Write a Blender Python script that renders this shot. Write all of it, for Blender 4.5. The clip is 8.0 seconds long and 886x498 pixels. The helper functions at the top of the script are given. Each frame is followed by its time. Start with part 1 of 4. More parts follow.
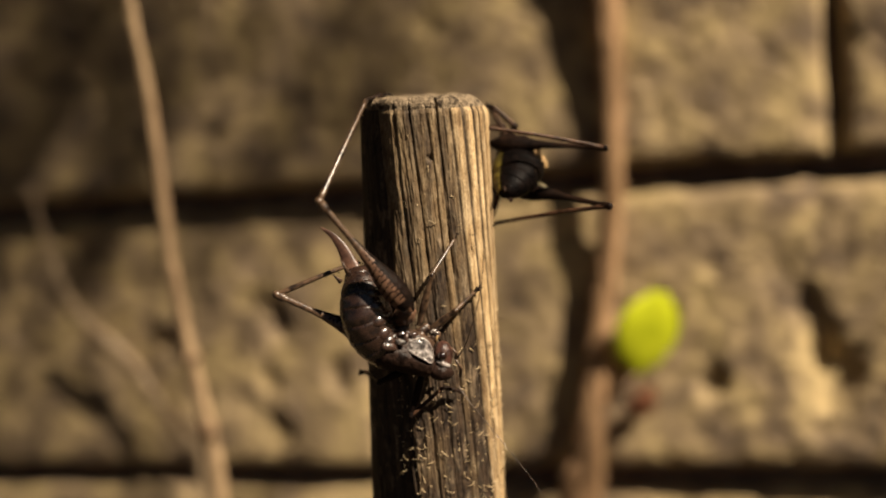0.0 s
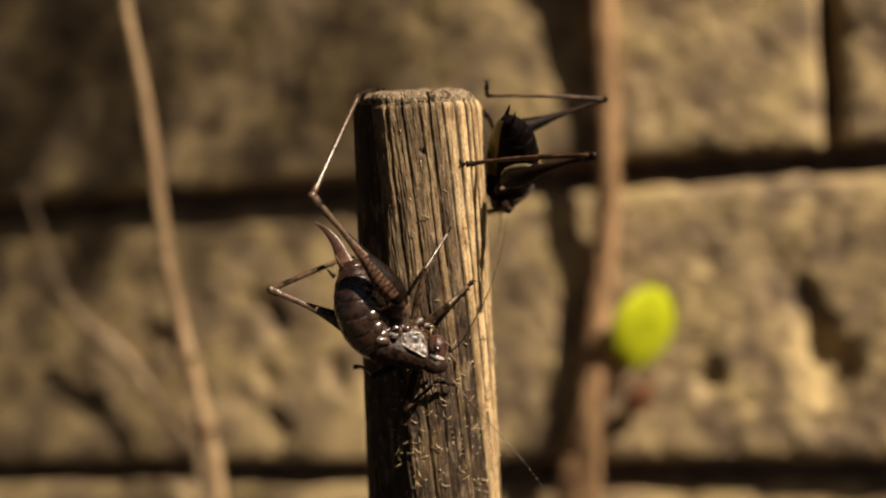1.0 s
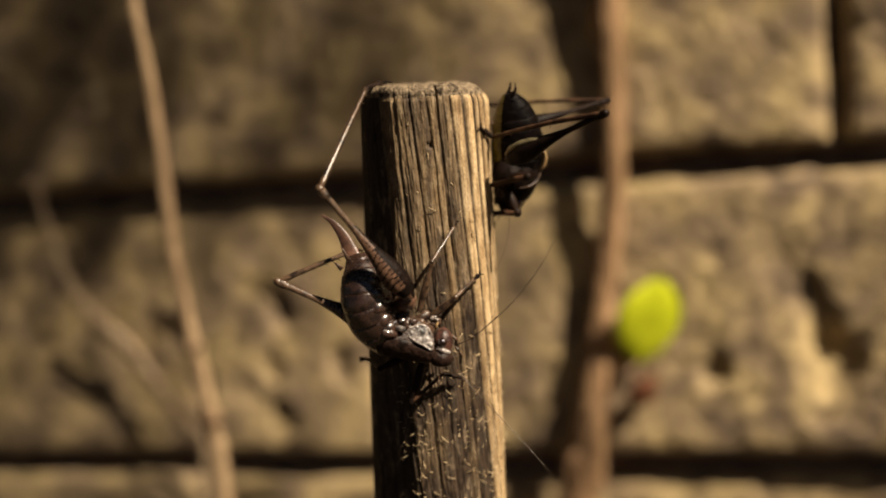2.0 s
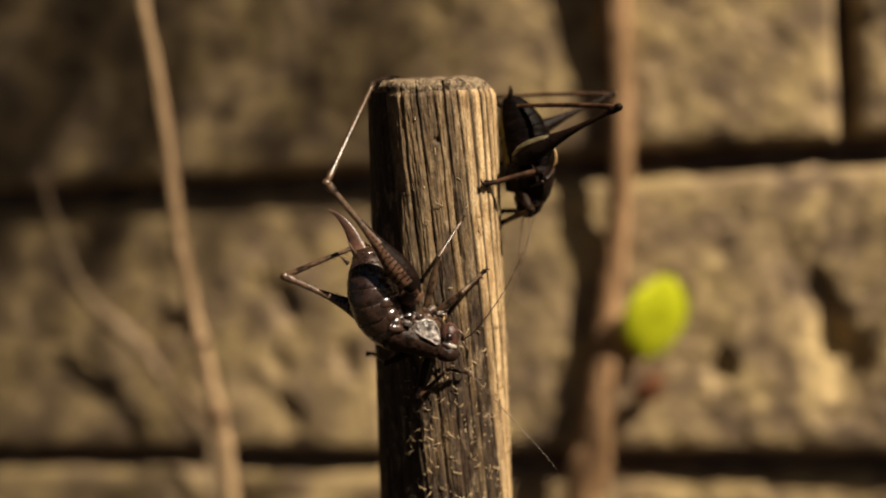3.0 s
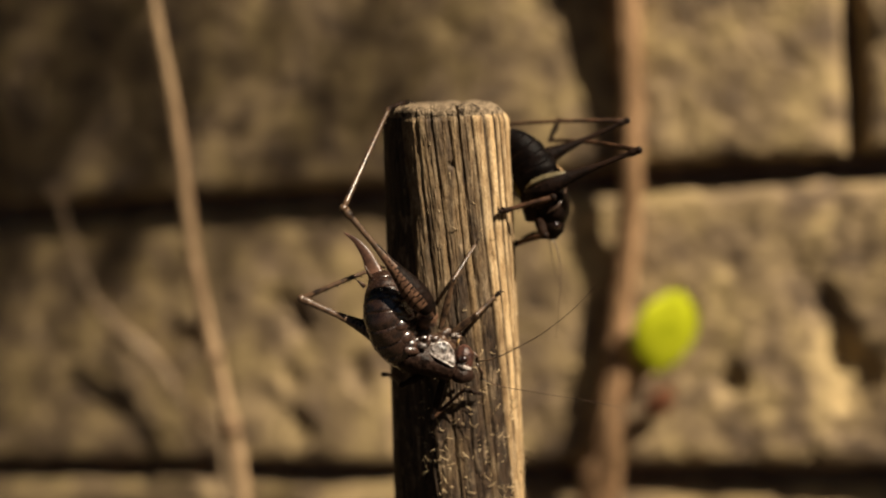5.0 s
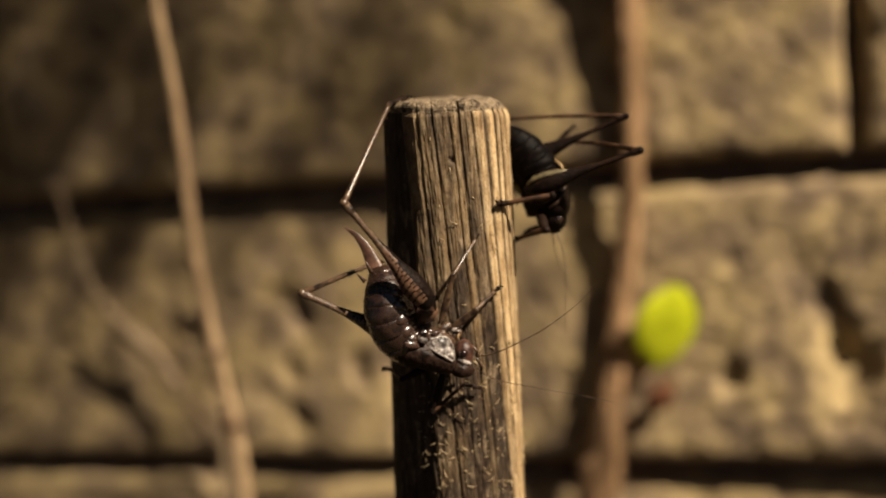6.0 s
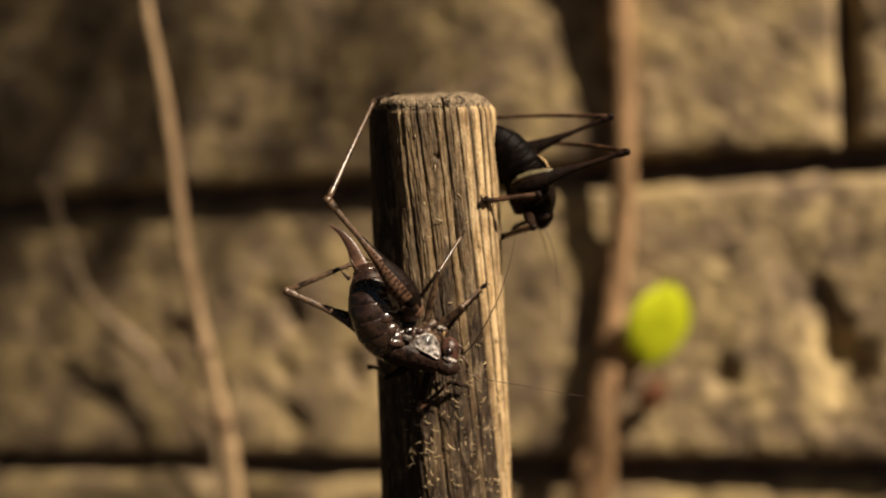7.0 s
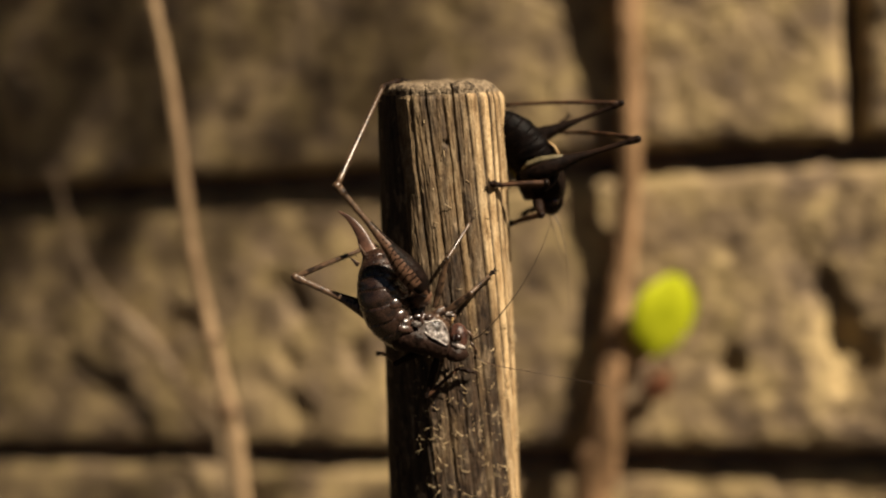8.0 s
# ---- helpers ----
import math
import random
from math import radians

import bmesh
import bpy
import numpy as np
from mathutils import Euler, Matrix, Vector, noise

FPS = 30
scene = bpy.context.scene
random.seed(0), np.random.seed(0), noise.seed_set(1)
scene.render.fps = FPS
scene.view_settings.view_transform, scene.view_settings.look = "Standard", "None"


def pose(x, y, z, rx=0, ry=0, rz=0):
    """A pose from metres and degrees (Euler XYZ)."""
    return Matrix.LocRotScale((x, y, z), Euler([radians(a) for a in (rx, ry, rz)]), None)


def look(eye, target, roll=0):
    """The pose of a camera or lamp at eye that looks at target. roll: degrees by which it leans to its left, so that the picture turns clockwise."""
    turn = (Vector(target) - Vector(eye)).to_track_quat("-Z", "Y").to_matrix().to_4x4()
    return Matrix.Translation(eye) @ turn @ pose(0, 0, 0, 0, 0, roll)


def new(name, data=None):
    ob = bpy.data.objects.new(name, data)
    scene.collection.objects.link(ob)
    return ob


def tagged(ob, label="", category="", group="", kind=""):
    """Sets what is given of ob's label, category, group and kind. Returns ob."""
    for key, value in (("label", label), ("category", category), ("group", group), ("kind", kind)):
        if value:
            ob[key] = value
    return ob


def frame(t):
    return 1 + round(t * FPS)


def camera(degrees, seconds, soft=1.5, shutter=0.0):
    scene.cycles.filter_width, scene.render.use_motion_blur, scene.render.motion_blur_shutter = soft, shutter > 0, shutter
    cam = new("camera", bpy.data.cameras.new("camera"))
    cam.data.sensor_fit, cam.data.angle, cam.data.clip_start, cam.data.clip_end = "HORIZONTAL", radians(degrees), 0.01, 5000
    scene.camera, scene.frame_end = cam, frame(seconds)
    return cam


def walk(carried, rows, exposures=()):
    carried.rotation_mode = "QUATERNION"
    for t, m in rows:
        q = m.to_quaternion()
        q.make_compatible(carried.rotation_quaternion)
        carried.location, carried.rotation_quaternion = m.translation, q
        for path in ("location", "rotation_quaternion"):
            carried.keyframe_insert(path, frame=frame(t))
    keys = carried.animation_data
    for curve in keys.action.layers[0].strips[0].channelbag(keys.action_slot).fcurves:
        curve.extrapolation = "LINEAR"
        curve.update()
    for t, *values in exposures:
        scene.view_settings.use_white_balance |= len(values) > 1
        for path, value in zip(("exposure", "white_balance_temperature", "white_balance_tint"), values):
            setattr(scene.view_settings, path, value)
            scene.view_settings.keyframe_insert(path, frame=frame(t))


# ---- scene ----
# A cut dry stalk in front of a rough brick wall, with two dark bush-crickets on it, in low warm sun.
# Near things are laid out in millimetres on STAGE: right, up and towards the eye from a point in the stalk.
MM = 0.001
cam = camera(45.3, 8.0, soft=2.0, shutter=0.5)
cam.data.dof.use_dof = True
cam.data.dof.focus_distance = 0.1235
cam.data.dof.aperture_fstop = 9.4
walk(cam, [
    (0, pose(-0.0004, -0.2567, 0.36009, 79.433, 4.839, 11.912)),
    (0.2, pose(-0.00015, -0.25682, 0.36017, 79.449, 4.887, 11.908)),
    (0.3, pose(-2e-05, -0.25688, 0.36021, 79.560, 4.926, 11.985)),
    (0.4, pose(0.00011, -0.25693, 0.36025, 79.602, 4.953, 12.001)),
    (0.5, pose(0.00024, -0.25699, 0.36029, 79.458, 4.962, 11.918)),
    (0.6, pose(0.00026, -0.25699, 0.36014, 79.538, 4.969, 11.755)),
    (0.7, pose(0.00028, -0.25699, 0.35999, 79.532, 4.984, 11.646)),
    (0.8, pose(0.0003, -0.25699, 0.35984, 79.602, 5.028, 11.687)),
    (0.9, pose(0.00031, -0.25699, 0.35969, 79.637, 5.061, 11.668)),
    (1, pose(0.00033, -0.257, 0.35954, 79.355, 5.125, 11.820)),
    (1.1, pose(0.0003, -0.25706, 0.35962, 79.439, 5.100, 11.806)),
    (1.2, pose(0.00026, -0.25712, 0.3597, 79.468, 5.072, 11.783)),
    (1.3, pose(0.00022, -0.25718, 0.35978, 79.286, 5.057, 11.823)),
    (1.4, pose(0.00019, -0.25724, 0.35986, 79.255, 5.035, 11.830)),
    (1.5, pose(0.00015, -0.2573, 0.35994, 79.228, 5.035, 11.949)),
    (1.6, pose(0.00015, -0.25729, 0.35991, 79.217, 5.012, 11.959)),
    (1.7, pose(0.00014, -0.25729, 0.35988, 78.986, 4.988, 11.960)),
    (2.8, pose(8e-05, -0.25728, 0.35958, 78.867, 4.818, 12.456)),
    (2.9, pose(7e-05, -0.25728, 0.35955, 78.822, 4.800, 12.487)),
    (3, pose(7e-05, -0.25728, 0.35952, 78.813, 4.775, 12.482)),
    (3.2, pose(4e-05, -0.25742, 0.35971, 79.075, 4.737, 12.305)),
    (3.3, pose(3e-05, -0.25748, 0.35981, 79.012, 4.760, 12.433)),
    (3.5, pose(-0, -0.25762, 0.36, 78.860, 4.798, 12.648)),
    (3.7, pose(3e-05, -0.25769, 0.36031, 79.038, 4.820, 12.761)),
    (3.8, pose(5e-05, -0.25773, 0.36046, 79.032, 4.826, 12.789)),
    (4, pose(9e-05, -0.2578, 0.36077, 78.952, 4.839, 12.857)),
    (4.2, pose(-9e-05, -0.25814, 0.36117, 78.717, 4.885, 12.898)),
    (4.3, pose(-0.00018, -0.25831, 0.36137, 78.648, 4.933, 13.043)),
    (4.5, pose(-0.00036, -0.25865, 0.36177, 78.997, 4.967, 13.021)),
    (4.7, pose(-0.00032, -0.25872, 0.36178, 79.300, 4.919, 12.838)),
    (5.8, pose(-8e-05, -0.25913, 0.36184, 78.877, 4.881, 13.029)),
    (5.9, pose(-5e-05, -0.25916, 0.36184, 78.869, 4.858, 12.945)),
    (6, pose(-3e-05, -0.2592, 0.36185, 78.970, 4.853, 12.951)),
    (6.2, pose(0.00023, -0.25879, 0.36168, 78.933, 4.815, 12.813)),
    (6.3, pose(0.00037, -0.25859, 0.3616, 78.989, 4.814, 12.835)),
    (6.5, pose(0.00064, -0.25818, 0.36143, 78.991, 4.810, 12.873)),
    (6.7, pose(0.00091, -0.25818, 0.36141, 78.821, 4.836, 12.807)),
    (6.8, pose(0.00104, -0.25818, 0.3614, 79.027, 4.843, 12.744)),
    (7, pose(0.00132, -0.25818, 0.36139, 78.902, 4.904, 12.859)),
    (7.2, pose(0.00124, -0.25823, 0.36132, 78.793, 4.862, 12.827)),
    (7.3, pose(0.0012, -0.25826, 0.36129, 78.688, 4.841, 12.811)),
    (7.5, pose(0.00113, -0.25831, 0.36123, 78.601, 4.835, 12.959)),
    (7.7, pose(0.00087, -0.25839, 0.36097, 78.724, 4.800, 12.788)),
    (7.8, pose(0.00074, -0.25843, 0.36084, 78.513, 4.800, 12.792)),
    (8, pose(0.00048, -0.25851, 0.36059, 78.569, 4.836, 12.976)),
], exposures=[(0.0, 0.82), (1.7, 0.79), (3.0, 0.73), (8.0, 0.73)])
STAGE = pose(0, -0.25762, 0.36, 78.86, 4.798, 12.648) @ Matrix.Translation((0, 0, -0.1253))

# ---- light ----
TO_SUN = Vector((0.0324, -0.0116, 0.0390)).normalized()
world = bpy.data.worlds.new("sky")
scene.world = world
world.use_nodes = True
wn = world.node_tree.nodes
sky = wn.new("ShaderNodeTexSky")
sky.sky_type = "NISHITA"
sky.sun_disc = False
sky.sun_elevation = math.asin(TO_SUN.z)
sky.sun_rotation = math.atan2(TO_SUN.x, TO_SUN.y)
wn["Background"].inputs["Strength"].default_value = 0.0065
world.node_tree.links.new(sky.outputs[0], wn["Background"].inputs[0])
sun = new("sun", bpy.data.lights.new("sun", "SUN"))
sun.data.energy = 5.0
sun.data.angle = radians(0.55)
sun.data.color = (1.0, 0.855, 0.66)
sun.matrix_world = look(TO_SUN * 3, (0, 0, 0))


# ---- materials ----
def mat(name, colours, scale=200, stretch=(1, 1, 1), rough=(0.5, 0.7), bump=0.3, bump_scale=None, depth=0.0005,
        fine=None, spec=0.5, detail=6, coat=0.0, random_tint=0.0, fine_range=(0.68, 1.2)):
    """A node material: a colour ramp over stretched noise, a second finer layer, uneven roughness and relief."""
    m = bpy.data.materials.new(name)
    m.use_nodes = True
    n, ln = m.node_tree.nodes, m.node_tree.links
    b = n["Principled BSDF"]
    tc = n.new("ShaderNodeTexCoord")
    mp = n.new("ShaderNodeMapping")
    mp.inputs["Scale"].default_value = stretch
    ln.new(tc.outputs["Object"], mp.inputs[0])
    big = n.new("ShaderNodeTexNoise")
    big.inputs["Scale"].default_value, big.inputs["Detail"].default_value = scale, detail
    ln.new(mp.outputs[0], big.inputs[0])
    ramp = n.new("ShaderNodeValToRGB")
    while len(ramp.color_ramp.elements) < len(colours):
        ramp.color_ramp.elements.new(0.5)
    for i, c in enumerate(colours):
        e = ramp.color_ramp.elements[i]
        e.position = 0.37 + 0.26 * i / max(1, len(colours) - 1)
        e.color = (*c, 1)
    ln.new(big.outputs["Fac"], ramp.inputs[0])
    small = n.new("ShaderNodeTexNoise")
    small.inputs["Scale"].default_value, small.inputs["Detail"].default_value = fine or scale * 6, 5
    ln.new(mp.outputs[0], small.inputs[0])
    mr = n.new("ShaderNodeMapRange")
    mr.inputs["From Min"].default_value, mr.inputs["From Max"].default_value = 0.3, 0.7
    mr.inputs["To Min"].default_value, mr.inputs["To Max"].default_value = fine_range
    ln.new(small.outputs["Fac"], mr.inputs[0])
    mul = n.new("ShaderNodeMix")
    mul.data_type, mul.blend_type = "RGBA", "MULTIPLY"
    mul.inputs[0].default_value = 1
    ln.new(ramp.outputs[0], mul.inputs[6])
    ln.new(mr.outputs[0], mul.inputs[7])
    colour = mul.outputs[2]
    if random_tint:
        oi = n.new("ShaderNodeObjectInfo")
        mr2 = n.new("ShaderNodeMapRange")
        mr2.inputs["To Min"].default_value, mr2.inputs["To Max"].default_value = 1 - random_tint, 1 + random_tint
        ln.new(oi.outputs["Random"], mr2.inputs[0])
        mul2 = n.new("ShaderNodeMix")
        mul2.data_type, mul2.blend_type = "RGBA", "MULTIPLY"
        mul2.inputs[0].default_value = 1
        ln.new(colour, mul2.inputs[6])
        ln.new(mr2.outputs[0], mul2.inputs[7])
        colour = mul2.outputs[2]
    ln.new(colour, b.inputs["Base Color"])
    rr = n.new("ShaderNodeMapRange")
    rr.inputs["From Min"].default_value, rr.inputs["From Max"].default_value = 0.3, 0.7
    rr.inputs["To Min"].default_value, rr.inputs["To Max"].default_value = rough
    ln.new(small.outputs["Fac"], rr.inputs[0])
    ln.new(rr.outputs[0], b.inputs["Roughness"])
    b.inputs["Specular IOR Level"].default_value = spec
    b.inputs["Coat Weight"].default_value = coat
    b.inputs["Coat Roughness"].default_value = 0.25
    if bump:
        bn = n.new("ShaderNodeTexNoise")
        bn.inputs["Scale"].default_value, bn.inputs["Detail"].default_value = bump_scale or scale * 4, 6
        ln.new(mp.outputs[0], bn.inputs[0])
        bp = n.new("ShaderNodeBump")
        bp.inputs["Strength"].default_value, bp.inputs["Distance"].default_value = bump, depth
        ln.new(bn.outputs["Fac"], bp.inputs["Height"])
        ln.new(bp.outputs[0], b.inputs["Normal"])
    return m


BRICK = mat("rough_brick", [(0.23, 0.165, 0.108), (0.42, 0.305, 0.17), (0.58, 0.43, 0.215)], 85, rough=(0.8, 0.95), bump=0.6,
            bump_scale=300, depth=0.002, fine=330, spec=0.25, random_tint=0.08)
MORTAR = mat("dark_mortar", [(0.11, 0.078, 0.066), (0.23, 0.165, 0.125)], 120, rough=(0.9, 1), bump=0.8, depth=0.002, spec=0.1)
SOIL = mat("dry_soil", [(0.02, 0.014, 0.009), (0.05, 0.036, 0.022)], 60, rough=(0.9, 1), bump=0.9, depth=0.004, spec=0.1)
def stalk_material():
    """Weathered stalk: grey-brown flaky bark and bare tan wood, rib by rib, shade painted into one flank, fibres along
    it at three scales.
    """
    m = bpy.data.materials.new("weathered_stalk")
    m.use_nodes = True
    n, ln = m.node_tree.nodes, m.node_tree.links
    b = n["Principled BSDF"]
    b.inputs["Specular IOR Level"].default_value = 0.3
    tc = n.new("ShaderNodeTexCoord")

    def grain(scale, squeeze, detail=6):
        mp, tx = n.new("ShaderNodeMapping"), n.new("ShaderNodeTexNoise")
        mp.inputs["Scale"].default_value = (1, 1, squeeze)
        tx.inputs["Scale"].default_value, tx.inputs["Detail"].default_value = scale, detail
        ln.new(tc.outputs["Object"], mp.inputs[0])
        ln.new(mp.outputs[0], tx.inputs[0])
        return tx.outputs["Fac"]

    def ramp(fac, *stops):
        r = n.new("ShaderNodeValToRGB")
        while len(r.color_ramp.elements) < len(stops):
            r.color_ramp.elements.new(0.5)
        for e, (at, c) in zip(r.color_ramp.elements, stops):
            e.position, e.color = at, (*c, 1)
        ln.new(fac, r.inputs[0])
        return r.outputs[0]

    def mixed(kind, fac, c0, c1):
        x = n.new("ShaderNodeMix")
        x.data_type, x.blend_type = "RGBA", kind
        if isinstance(fac, float):
            x.inputs[0].default_value = fac
        else:
            ln.new(fac, x.inputs[0])
        ln.new(c0, x.inputs[6])
        ln.new(c1, x.inputs[7])
        return x.outputs[2]

    fibre, flakes, patches, specks = grain(1500, 0.03), grain(1100, 0.36, 8), grain(330, 0.25, 4), grain(5200, 0.5, 3)
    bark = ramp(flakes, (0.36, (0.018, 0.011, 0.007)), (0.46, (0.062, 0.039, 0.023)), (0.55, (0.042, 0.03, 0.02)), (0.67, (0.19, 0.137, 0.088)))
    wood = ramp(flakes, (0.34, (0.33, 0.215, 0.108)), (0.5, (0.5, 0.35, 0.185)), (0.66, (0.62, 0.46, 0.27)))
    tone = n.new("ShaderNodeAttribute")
    tone.attribute_name = "wood_and_shade"
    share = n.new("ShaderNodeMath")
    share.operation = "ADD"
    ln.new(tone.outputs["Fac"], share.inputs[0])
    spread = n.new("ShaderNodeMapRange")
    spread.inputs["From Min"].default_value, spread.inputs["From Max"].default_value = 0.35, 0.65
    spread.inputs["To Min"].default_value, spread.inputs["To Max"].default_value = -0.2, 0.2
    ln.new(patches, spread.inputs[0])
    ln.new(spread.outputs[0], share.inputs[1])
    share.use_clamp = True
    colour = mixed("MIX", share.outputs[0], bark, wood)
    colour = mixed("MULTIPLY", 1.0, colour, ramp(fibre, (0.36, (0.6, 0.56, 0.52)), (0.5, (1.0, 1.0, 1.0)), (0.64, (1.3, 1.28, 1.22))))
    colour = mixed("MULTIPLY", 1.0, colour, ramp(specks, (0.38, (0.74, 0.72, 0.7)), (0.6, (1.1, 1.1, 1.1))))
    ln.new(colour, b.inputs["Base Color"])
    rough = n.new("ShaderNodeMapRange")
    rough.inputs["To Min"].default_value, rough.inputs["To Max"].default_value = 0.5, 0.9
    ln.new(flakes, rough.inputs[0])
    ln.new(rough.outputs[0], b.inputs["Roughness"])
    normal = None
    for height, strength, depth in ((fibre, 0.6, 0.00025), (flakes, 0.7, 0.00035), (specks, 0.5, 0.00012)):
        bp = n.new("ShaderNodeBump")
        bp.inputs["Strength"].default_value, bp.inputs["Distance"].default_value = strength, depth
        ln.new(height, bp.inputs["Height"])
        if normal:
            ln.new(normal, bp.inputs["Normal"])
        normal = bp.outputs[0]
    ln.new(normal, b.inputs["Normal"])
    return m


STALK = stalk_material()
PITH = mat("cut_pith", [(0.05, 0.035, 0.022), (0.3, 0.225, 0.145), (0.15, 0.11, 0.07)], 900, rough=(0.7, 0.9), bump=0.9, bump_scale=2500, depth=0.0004, spec=0.2)
HAIR = mat("stalk_bristles", [(0.42, 0.3, 0.16), (0.6, 0.46, 0.27)], 700, rough=(0.4, 0.6), bump=0, spec=0.5)
STRAW = mat("dry_straw", [(0.2, 0.13, 0.075), (0.4, 0.26, 0.15), (0.3, 0.19, 0.105)], 160, stretch=(1, 1, 0.08), rough=(0.5, 0.75), bump=0.4,
            depth=0.0006, spec=0.35)
PALE_STRAW = mat("pale_straw", [(0.24, 0.152, 0.084), (0.44, 0.3, 0.17), (0.34, 0.225, 0.125)], 160, stretch=(1, 1, 0.08), rough=(0.5, 0.75), bump=0.4,
                 depth=0.0006, spec=0.35)
BLEACHED = mat("bleached_straw", [(0.2, 0.125, 0.07), (0.5, 0.37, 0.23), (0.34, 0.23, 0.135)], 160, stretch=(1, 1, 0.2), rough=(0.4, 0.65), bump=0.4,
               depth=0.0005, spec=0.4)
RED_STRAW = mat("reddish_straw", [(0.27, 0.155, 0.08), (0.58, 0.355, 0.185), (0.4, 0.23, 0.115)], 420, stretch=(1, 1, 0.05), rough=(0.5, 0.75), bump=0.5,
                depth=0.0006, spec=0.35)
NODE = mat("straw_node", [(0.1, 0.055, 0.03), (0.2, 0.12, 0.065)], 300, rough=(0.5, 0.7), bump=0.4, depth=0.0004, spec=0.3)
LEAF = mat("yellow_green_leaf", [(0.47, 0.52, 0.012), (0.6, 0.64, 0.02)], 120, rough=(0.4, 0.55), bump=0.3, depth=0.0006, spec=0.3)
RUST = mat("rusty_dry_leaf", [(0.16, 0.06, 0.03), (0.28, 0.12, 0.06)], 200, rough=(0.6, 0.8), bump=0.5, depth=0.0006, spec=0.2)
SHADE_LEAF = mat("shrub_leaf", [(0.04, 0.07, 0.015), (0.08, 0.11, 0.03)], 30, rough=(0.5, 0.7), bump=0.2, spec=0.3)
SHELL = mat("brown_cuticle", [(0.006, 0.003, 0.0025), (0.036, 0.018, 0.012), (0.016, 0.008, 0.006)], 560, rough=(0.2, 0.34), bump=0.1,
            bump_scale=1400, depth=0.0003, fine=4200, spec=0.9, coat=0.5)
SHELL_DARK = mat("black_cuticle", [(0.004, 0.0025, 0.002), (0.013, 0.007, 0.005)], 900, rough=(0.4, 0.6), bump=0.4, bump_scale=2600,
                 depth=0.0003, fine=4200, spec=0.08)
FLANK = mat("brown_flank_cuticle", [(0.012, 0.006, 0.0045), (0.06, 0.03, 0.02), (0.03, 0.015, 0.01)], 900, rough=(0.2, 0.36), bump=0.16, bump_scale=1300, depth=0.0003, spec=1.0, coat=0.6)
BACK = mat("brown_back_cuticle", [(0.002, 0.0014, 0.0014), (0.006, 0.0036, 0.003)], 900, rough=(0.45, 0.6), bump=0.25, bump_scale=2600, depth=0.0002, spec=0.05)
TAN = mat("tan_side_cuticle", [(0.02, 0.011, 0.008), (0.105, 0.06, 0.036)], 900, rough=(0.3, 0.5), bump=0.3, bump_scale=3600, depth=0.0002, spec=0.5)
PALE = mat("pale_lobe_cuticle", [(0.02, 0.014, 0.011), (0.42, 0.36, 0.32), (0.16, 0.12, 0.1), (0.56, 0.5, 0.46)], 480, rough=(0.08, 0.22), bump=0.8, bump_scale=900, depth=0.0008, spec=0.7, coat=0.7)
LEG = mat("leg_cuticle", [(0.015, 0.008, 0.005), (0.13, 0.075, 0.042), (0.05, 0.028, 0.016)], 900, stretch=(1, 1, 0.9), rough=(0.28, 0.45), bump=0.25,
          bump_scale=4000, depth=0.00015, spec=0.6, coat=0.4)
LEG_DARK = mat("dark_leg_cuticle", [(0.007, 0.004, 0.003), (0.026, 0.013, 0.008)], 800, stretch=(1, 1, 0.4), rough=(0.4, 0.6), bump=0.25, bump_scale=4000,
               depth=0.00015, spec=0.1)
YELLOW = mat("yellow_belly", [(0.06, 0.048, 0.008), (0.16, 0.125, 0.016)], 700, rough=(0.35, 0.5), bump=0.3, bump_scale=3000, depth=0.0002, spec=0.4)
SHIN = mat("dark_shin_cuticle", [(0.03, 0.014, 0.008), (0.11, 0.055, 0.03)], 800, rough=(0.4, 0.55), bump=0.25, bump_scale=4000, depth=0.00015, spec=0.22)
SABRE = mat("brown_ovipositor_cuticle", [(0.05, 0.024, 0.016), (0.14, 0.07, 0.045)], 700, rough=(0.3, 0.45), bump=0.25, bump_scale=3000, depth=0.00015, spec=0.4)
THIGH = mat("red_brown_thigh", [(0.05, 0.025, 0.015), (0.15, 0.08, 0.048), (0.09, 0.046, 0.028)], 900, rough=(0.25, 0.4), bump=0.25, bump_scale=3500, depth=0.00015, spec=0.5)
SADDLE = mat("matte_brown_cuticle", [(0.01, 0.0055, 0.004), (0.032, 0.017, 0.012), (0.018, 0.01, 0.007)], 700, rough=(0.35, 0.55), bump=0.6, bump_scale=1800, depth=0.0003, spec=0.15)
HEAD = mat("red_brown_head", [(0.03, 0.013, 0.01), (0.12, 0.052, 0.036)], 900, rough=(0.3, 0.5), bump=0.4, bump_scale=2600, depth=0.0003, spec=0.4)
LOBE = mat("mottled_lobe_cuticle", [(0.05, 0.04, 0.035), (0.42, 0.37, 0.34), (0.14, 0.11, 0.1)], 620, rough=(0.08, 0.25), bump=0.9, bump_scale=1100, depth=0.0006, spec=0.8, coat=0.8)
EYE = mat("eye", [(0.012, 0.004, 0.003), (0.03, 0.01, 0.007)], 900, rough=(0.05, 0.1), bump=0, spec=0.7, coat=1.0)
OLIVE = mat("olive_stripe", [(0.08, 0.065, 0.035), (0.16, 0.13, 0.07)], 900, rough=(0.4, 0.6), bump=0.3, depth=0.0002, spec=0.35)
WING = mat("short_wing", [(0.3, 0.18, 0.08), (0.46, 0.3, 0.14)], 900, rough=(0.4, 0.6), bump=0.3, depth=0.0002, spec=0.4)


